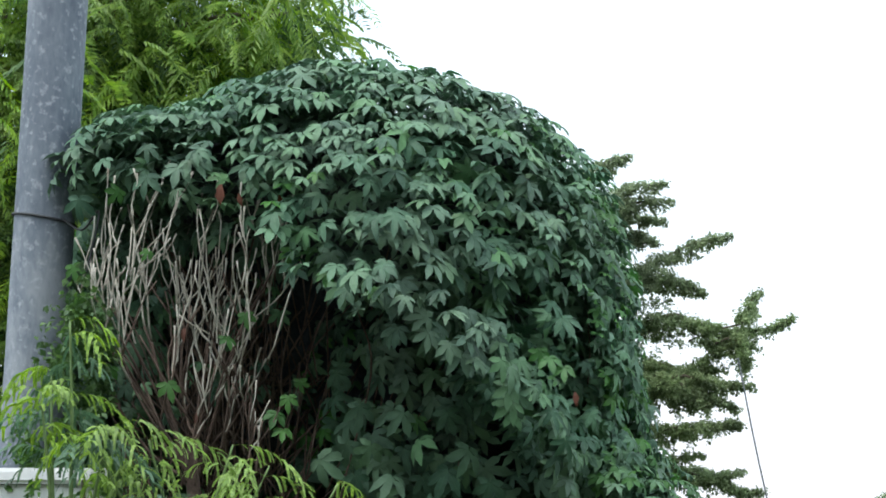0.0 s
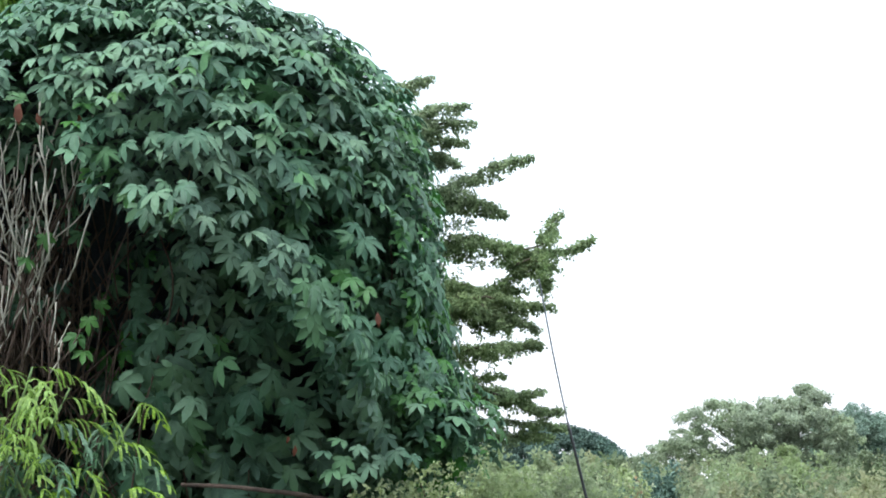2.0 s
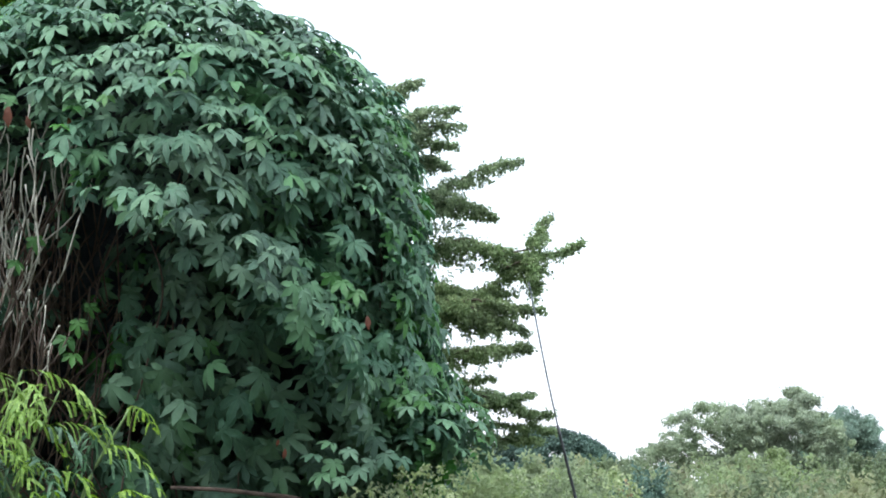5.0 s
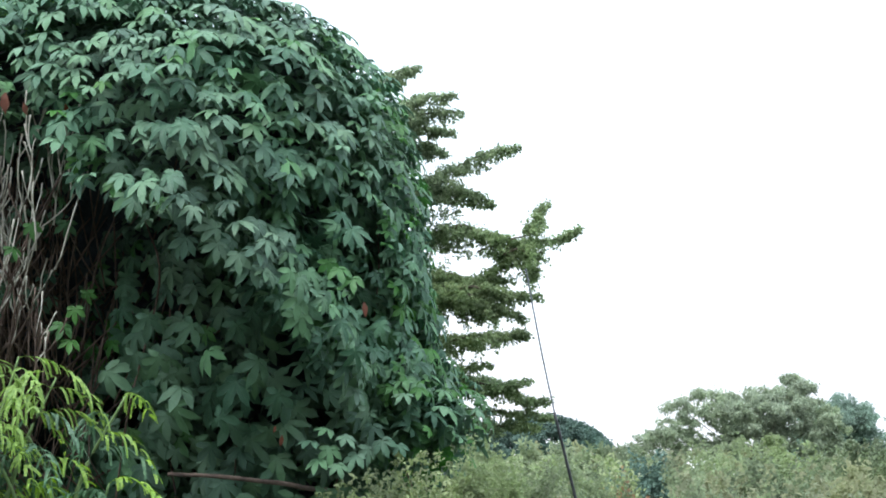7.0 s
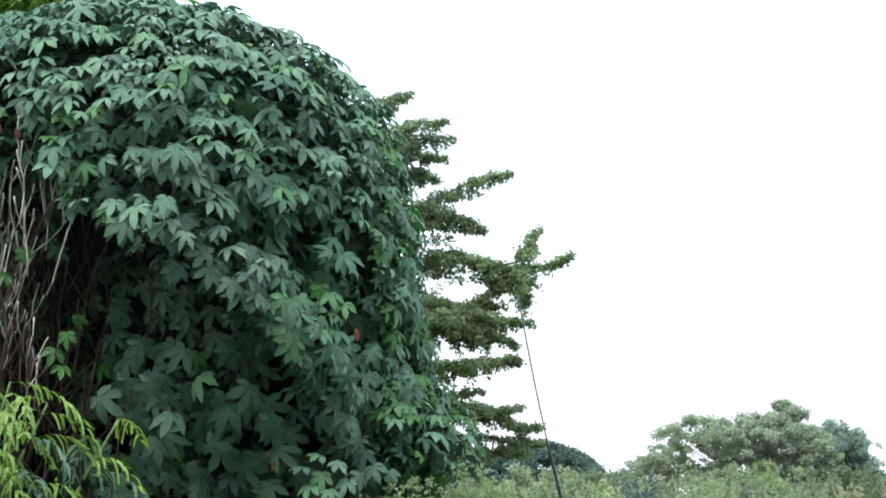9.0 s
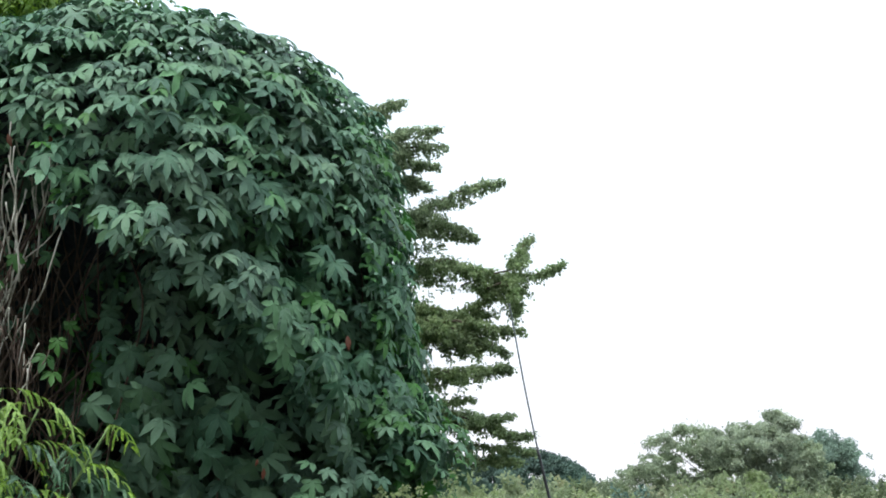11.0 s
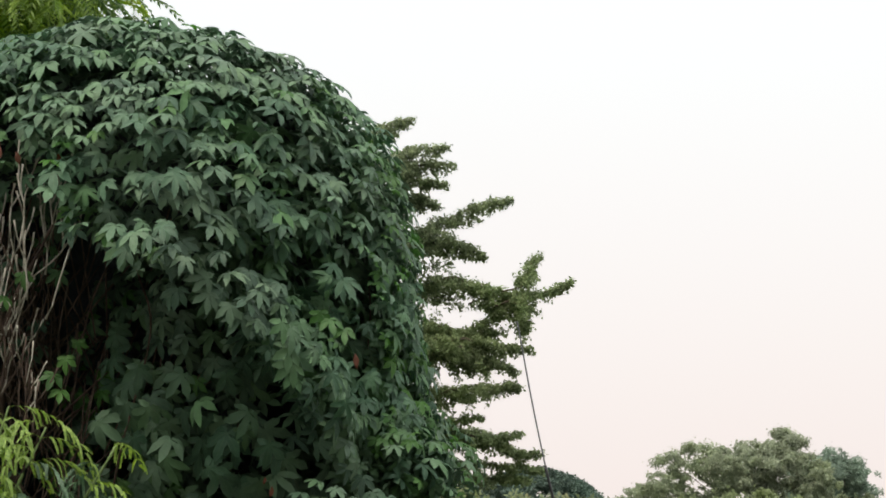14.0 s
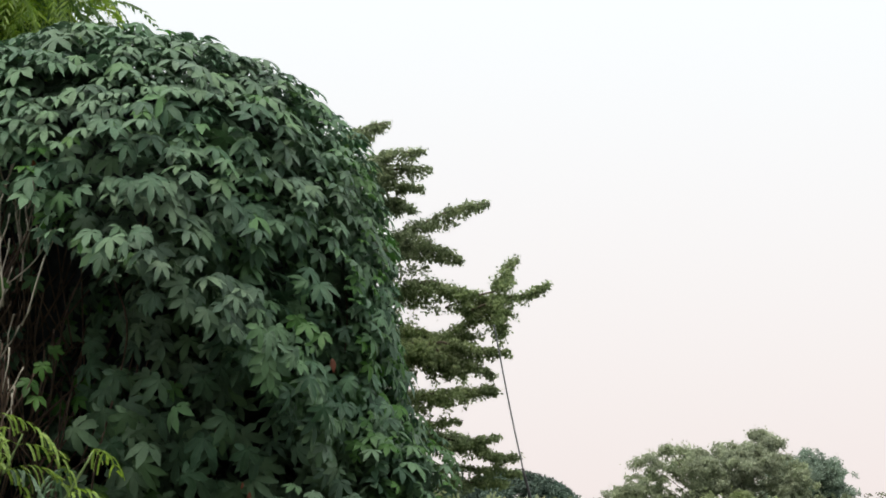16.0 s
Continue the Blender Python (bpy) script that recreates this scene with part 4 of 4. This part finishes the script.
# ---- scrub, far trees ----
def build_bush(seed, place, height, width, mat, label, count=2600, size=0.09, full=0.0):
    """Several stems with leaves gathered on short sprigs; full raises the leaves towards the top."""
    rng = np.random.default_rng(seed)
    x, y = place
    bush = holder("wild_shrub", (x, y, 0))
    for _ in range(6):
        end = (x + rng.uniform(-0.35, 0.35) * width, y + rng.uniform(-0.3, 0.3) * width, height * rng.uniform(0.45, 0.72))
        v, f = limb([(x + rng.normal() * 0.05, y, -0.08), ((x + end[0]) / 2 + rng.normal() * 0.08, (y + end[1]) / 2, end[2] * 0.5), end], 0.02, 0.006, 6)
        soup("stem", v, f, BARK, bush, smooth=True)
    clumps = []
    for _ in range(22):
        a, r = rng.uniform(0, 6.3), rng.random() ** 0.5
        h = height * (1 - (0.45 - 0.3 * full) * r * r) * rng.uniform(0.35 + 0.4 * full, 1.0) - 0.15 + 0.1 * full
        at = np.array([x + r * math.cos(a) * width * 0.5, y + r * math.sin(a) * width * 0.5, max(0.25, h)])
        clumps.append((*at, rng.uniform(0.07, 0.16) * width))
        for _ in range(7):
            q = at + rng.normal(size=3) * (0.11, 0.11, 0.1) * width
            tall = rng.uniform(0.05, 0.14)
            for k in range(3):
                clumps.append((q[0], q[1], max(0.2, min(q[2] + tall * k * 0.7, height + 0.04)), (0.05 - 0.01 * k) * width))
    v, f = leaf_cloud(rng, clumps, count, size, 1.0, True)
    v[:, 2] = np.maximum(v[:, 2], 0.02)
    tagged(soup("foliage", v, f, mat, bush), kind="stuff")
    tagged(bush, label, "shrub", "wild shrubs")


SCRUB_LOOKS = {
    "green": (SCRUB, "pale haze-tinted green wild shrub in open scrub"),
    "tan": (SCRUB_TAN, "straw-tinged olive wild shrub in open scrub"),
    "dark": (SCRUB_DARK, "deeper green wild shrub in open scrub"),
}
rng = np.random.default_rng(77)
for i in range(44):
    far = rng.uniform(19, 38)
    slope = 0.08 + 0.23 * (i + rng.random()) / 44
    look_of = "green" if slope < 0.146 else "tan" if slope < 0.168 else "dark" if slope < 0.188 else ("tan", "green", "tan", "dark")[i % 4]
    mat, label = SCRUB_LOOKS[look_of]
    top = 1.83 + 0.015 * (far - 20) + rng.uniform(-0.25, 0.2) - (0.1 if 0.15 < slope < 0.2 else 0.0)
    build_bush(100 + i, (slope * far, far), top, rng.uniform(1.3, 2.2), mat, label, 9000, rng.uniform(0.05, 0.07), 0.55)
for i, (x, y, h, w) in enumerate([(0.5, 9.55, 1.63, 0.3), (0.68, 9.65, 1.66, 0.34), (0.86, 9.6, 1.7, 0.4), (1.06, 9.7, 1.77, 0.42), (1.5, 11.95, 1.8, 0.55), (1.78, 12.1, 1.78, 0.55), (0.75, 12.6, 1.62, 1.0), (1.3, 13.2, 1.66, 1.1), (0.3, 12.4, 1.6, 0.9), (1.75, 14.5, 1.68, 1.1), (2.3, 15.5, 1.72, 1.2)]):
    mat, label = ((PALE_SHRUB, "pale yellow-green leafy shrub below the vine"), (SCRUB, "light green leafy shrub below the vine"))[i % 2]
    build_bush(140 + i, (x, y), h, w, mat, label, 7000, 0.022 if y < 12.2 else 0.034, 1.0)
for i, (x, y, h, w) in enumerate([(2.62, 15.4, 1.66, 0.42), (2.19, 14.9, 1.58, 0.22)]):
    build_bush(180 + i, (x, y), h, w, BRONZE, "small reddish-bronze shrub among green scrub", 1500, 0.035, 1.0)
build_bush(184, (3.7, 20.5), 1.84, 0.7, DARK_LEAF, "dark blue-green bushy shrub among pale scrub", 7000, 0.04, 0.6)
build_bush(188, (-1.61, 9.7), 3.1, 0.46, FEATHER_DARK, "dark small-leaved climber growing up beside the pole", 4200, 0.036, 0.7)
for i, (x, y, h, w) in enumerate([(-2.6, 12.0, 2.5, 1.4), (-1.7, 12.1, 2.7, 1.3), (-0.8, 12.3, 2.6, 1.2), (-0.1, 12.4, 2.3, 1.0)]):
    build_bush(160 + i, (x, y), h, w, DARK_LEAF, "dark green bushy undergrowth behind the hollow", 9000, 0.06)



def build_far_tree(name, seed, x, y, trunk_top, clumps, tops, mat, count, size, label, thin=0.0):
    rng = np.random.default_rng(seed)
    tree = holder(name, (x, y, 0))
    v, f = limb([(x, y, -0.1), (x + 0.15, y, trunk_top * 0.5), (x, y, trunk_top)], 0.28, 0.16, 12)
    soup("trunk", v, f, BARK, tree, smooth=True)
    clumps = [(cx, y + rng.uniform(-0.9, 0.9), cz, r) for cx, cz, r in clumps]
    for c in clumps:
        mid = ((x + c[0]) / 2, (y + c[1]) / 2, trunk_top * 0.6 + c[2] * 0.4 - 0.1)
        v, f = limb([(x, y, trunk_top * 0.9), mid, (c[0], c[1], c[2])], 0.018, 0.008, 6)
        soup("limb", v, f, BARK, tree, smooth=True)
    small = []
    for cx, cy, cz, r in clumps:
        for _ in range(int((10 + 20 * r) * (0.5 if thin and cx < 15.2 else 1.0))):
            q = unit(rng.normal(size=3)) * rng.random() ** 0.4 * r
            small.append((cx + q[0] * 1.35, cy + q[1], cz + q[2] * 0.85, rng.uniform(0.1, 0.28)))
    # layered plates that fill the crown below its uneven top
    for _ in range(560):
        cx = rng.uniform(tops[0][0], tops[-1][0])
        top = np.interp(cx, [a for a, _ in tops], [b for _, b in tops])
        cz = 1.7 + (top - 1.85) * rng.random() ** 0.85
        if rng.random() < thin * (1 - (cx - tops[0][0]) / (tops[-1][0] - tops[0][0])) ** 0.6:
            continue
        cy, wide = y + rng.uniform(-1.0, 1.0), rng.uniform(0.12, 0.3)
        for k in range(3):
            small.append((cx + rng.normal() * wide, cy + rng.normal() * wide, cz + rng.normal() * 0.09, wide * rng.uniform(0.4, 0.9)))
    v, f = leaf_cloud(rng, small, int(count * 0.65), size, 0.6, False, 0.8)
    loose = leaf_cloud(rng, small, int(count * 0.35), size, 0.8, True, 0.5)
    v, f = joined([(v, f), loose])
    tagged(soup("crown", v, f, mat, tree), kind="stuff")
    tagged(tree, label, "tree")


# spreading tree across the scrub; each clump: x, z, radius
SPREAD = [(12.8, 2.91, 0.55), (13.14, 3.16, 0.38), (13.8, 4.04, 0.46), (14.41, 4.5, 0.19), (15.09, 4.33, 0.4), (14.54, 3.67, 0.5), (16.52, 4.4, 0.48), (17.49, 4.95, 0.21),
          (17.75, 4.69, 0.25), (17.28, 4.39, 0.44), (17.88, 4.2, 0.4), (16.28, 3.66, 0.65), (17.94, 3.42, 0.7), (16.95, 3.21, 0.7), (14.3, 2.97, 0.4), (13.77, 2.71, 0.44),
          (12.57, 2.4, 0.6), (15.2, 2.7, 0.44), (15.8, 2.77, 0.62), (16.55, 2.4, 0.8), (13.53, 2.1, 0.62), (14.65, 1.9, 0.65), (18.2, 2.5, 0.8), (15.3, 3.85, 0.5), (16.8, 3.8, 0.5), (16.6, 3.35, 0.5), (15.4, 3.25, 0.45)]
BESIDE = [(20.73, 4.1, 0.46), (21.3, 3.7, 0.42), (20.3, 3.75, 0.6), (20.85, 3.6, 0.6), (20.47, 3.57, 0.6), (19.96, 3.01, 0.72), (21.19, 2.92, 0.6), (21.67, 2.35, 0.36), (21.09, 2.11, 0.64), (19.5, 2.2, 0.8), (19.75, 3.75, 0.5), (20.9, 3.3, 0.6)]
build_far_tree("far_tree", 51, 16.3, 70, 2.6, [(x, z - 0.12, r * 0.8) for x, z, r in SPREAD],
               [(12.0, 2.5), (12.8, 3.2), (13.3, 3.5), (13.8, 4.25), (14.4, 4.5), (15.1, 4.45), (15.8, 4.3), (16.5, 4.6), (17.5, 4.8), (17.9, 4.6), (18.4, 4.0), (18.9, 3.2)], FAR_HAZED, 110000, 0.085, "broad spreading tree, green layered crown paled for distance haze", 0.75)
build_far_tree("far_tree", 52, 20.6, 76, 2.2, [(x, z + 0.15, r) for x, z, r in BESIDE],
               [(18.6, 2.6), (19.4, 3.6), (19.9, 4.2), (20.7, 4.5), (21.2, 4.3), (21.7, 3.4), (22.0, 2.2)], FAR_BLUE_HAZED, 90000, 0.085, "darker blue-green round-topped tree beside a paler one")
crown = []
rng = np.random.default_rng(88)
for _ in range(240):
    d = unit(rng.normal(size=3))
    d[2] = abs(d[2])
    crown.append((12.3 + 3.15 * d[0], 90 + 1.8 * d[1], 1.5 + 2.65 * d[2], 0.3))


def build_round_tree():
    tree = holder("round_tree", (12.3, 90, 0))
    v, f = limb([(12.3, 90, -0.1), (12.4, 90, 1.0), (12.3, 90, 2.2)], 0.35, 0.2, 12)
    soup("trunk", v, f, BARK, tree, smooth=True)
    for end in ((10.6, 90, 2.6), (13.9, 90, 2.6), (12.2, 89, 3.3), (12.5, 91, 3.3)):
        v, f = limb([(12.3, 90, 1.5), ((12.3 + end[0]) / 2, (90 + end[1]) / 2, 2.1), end], 0.14, 0.04, 6)
        soup("limb", v, f, BARK, tree, smooth=True)
    v, f = leaf_cloud(np.random.default_rng(89), crown, 80000, 0.12)
    tagged(soup("crown", v, f, DARK_LEAF, tree), kind="stuff")
    tagged(tree, "far dark rounded dense tree beyond the scrub", "tree")


build_round_tree()
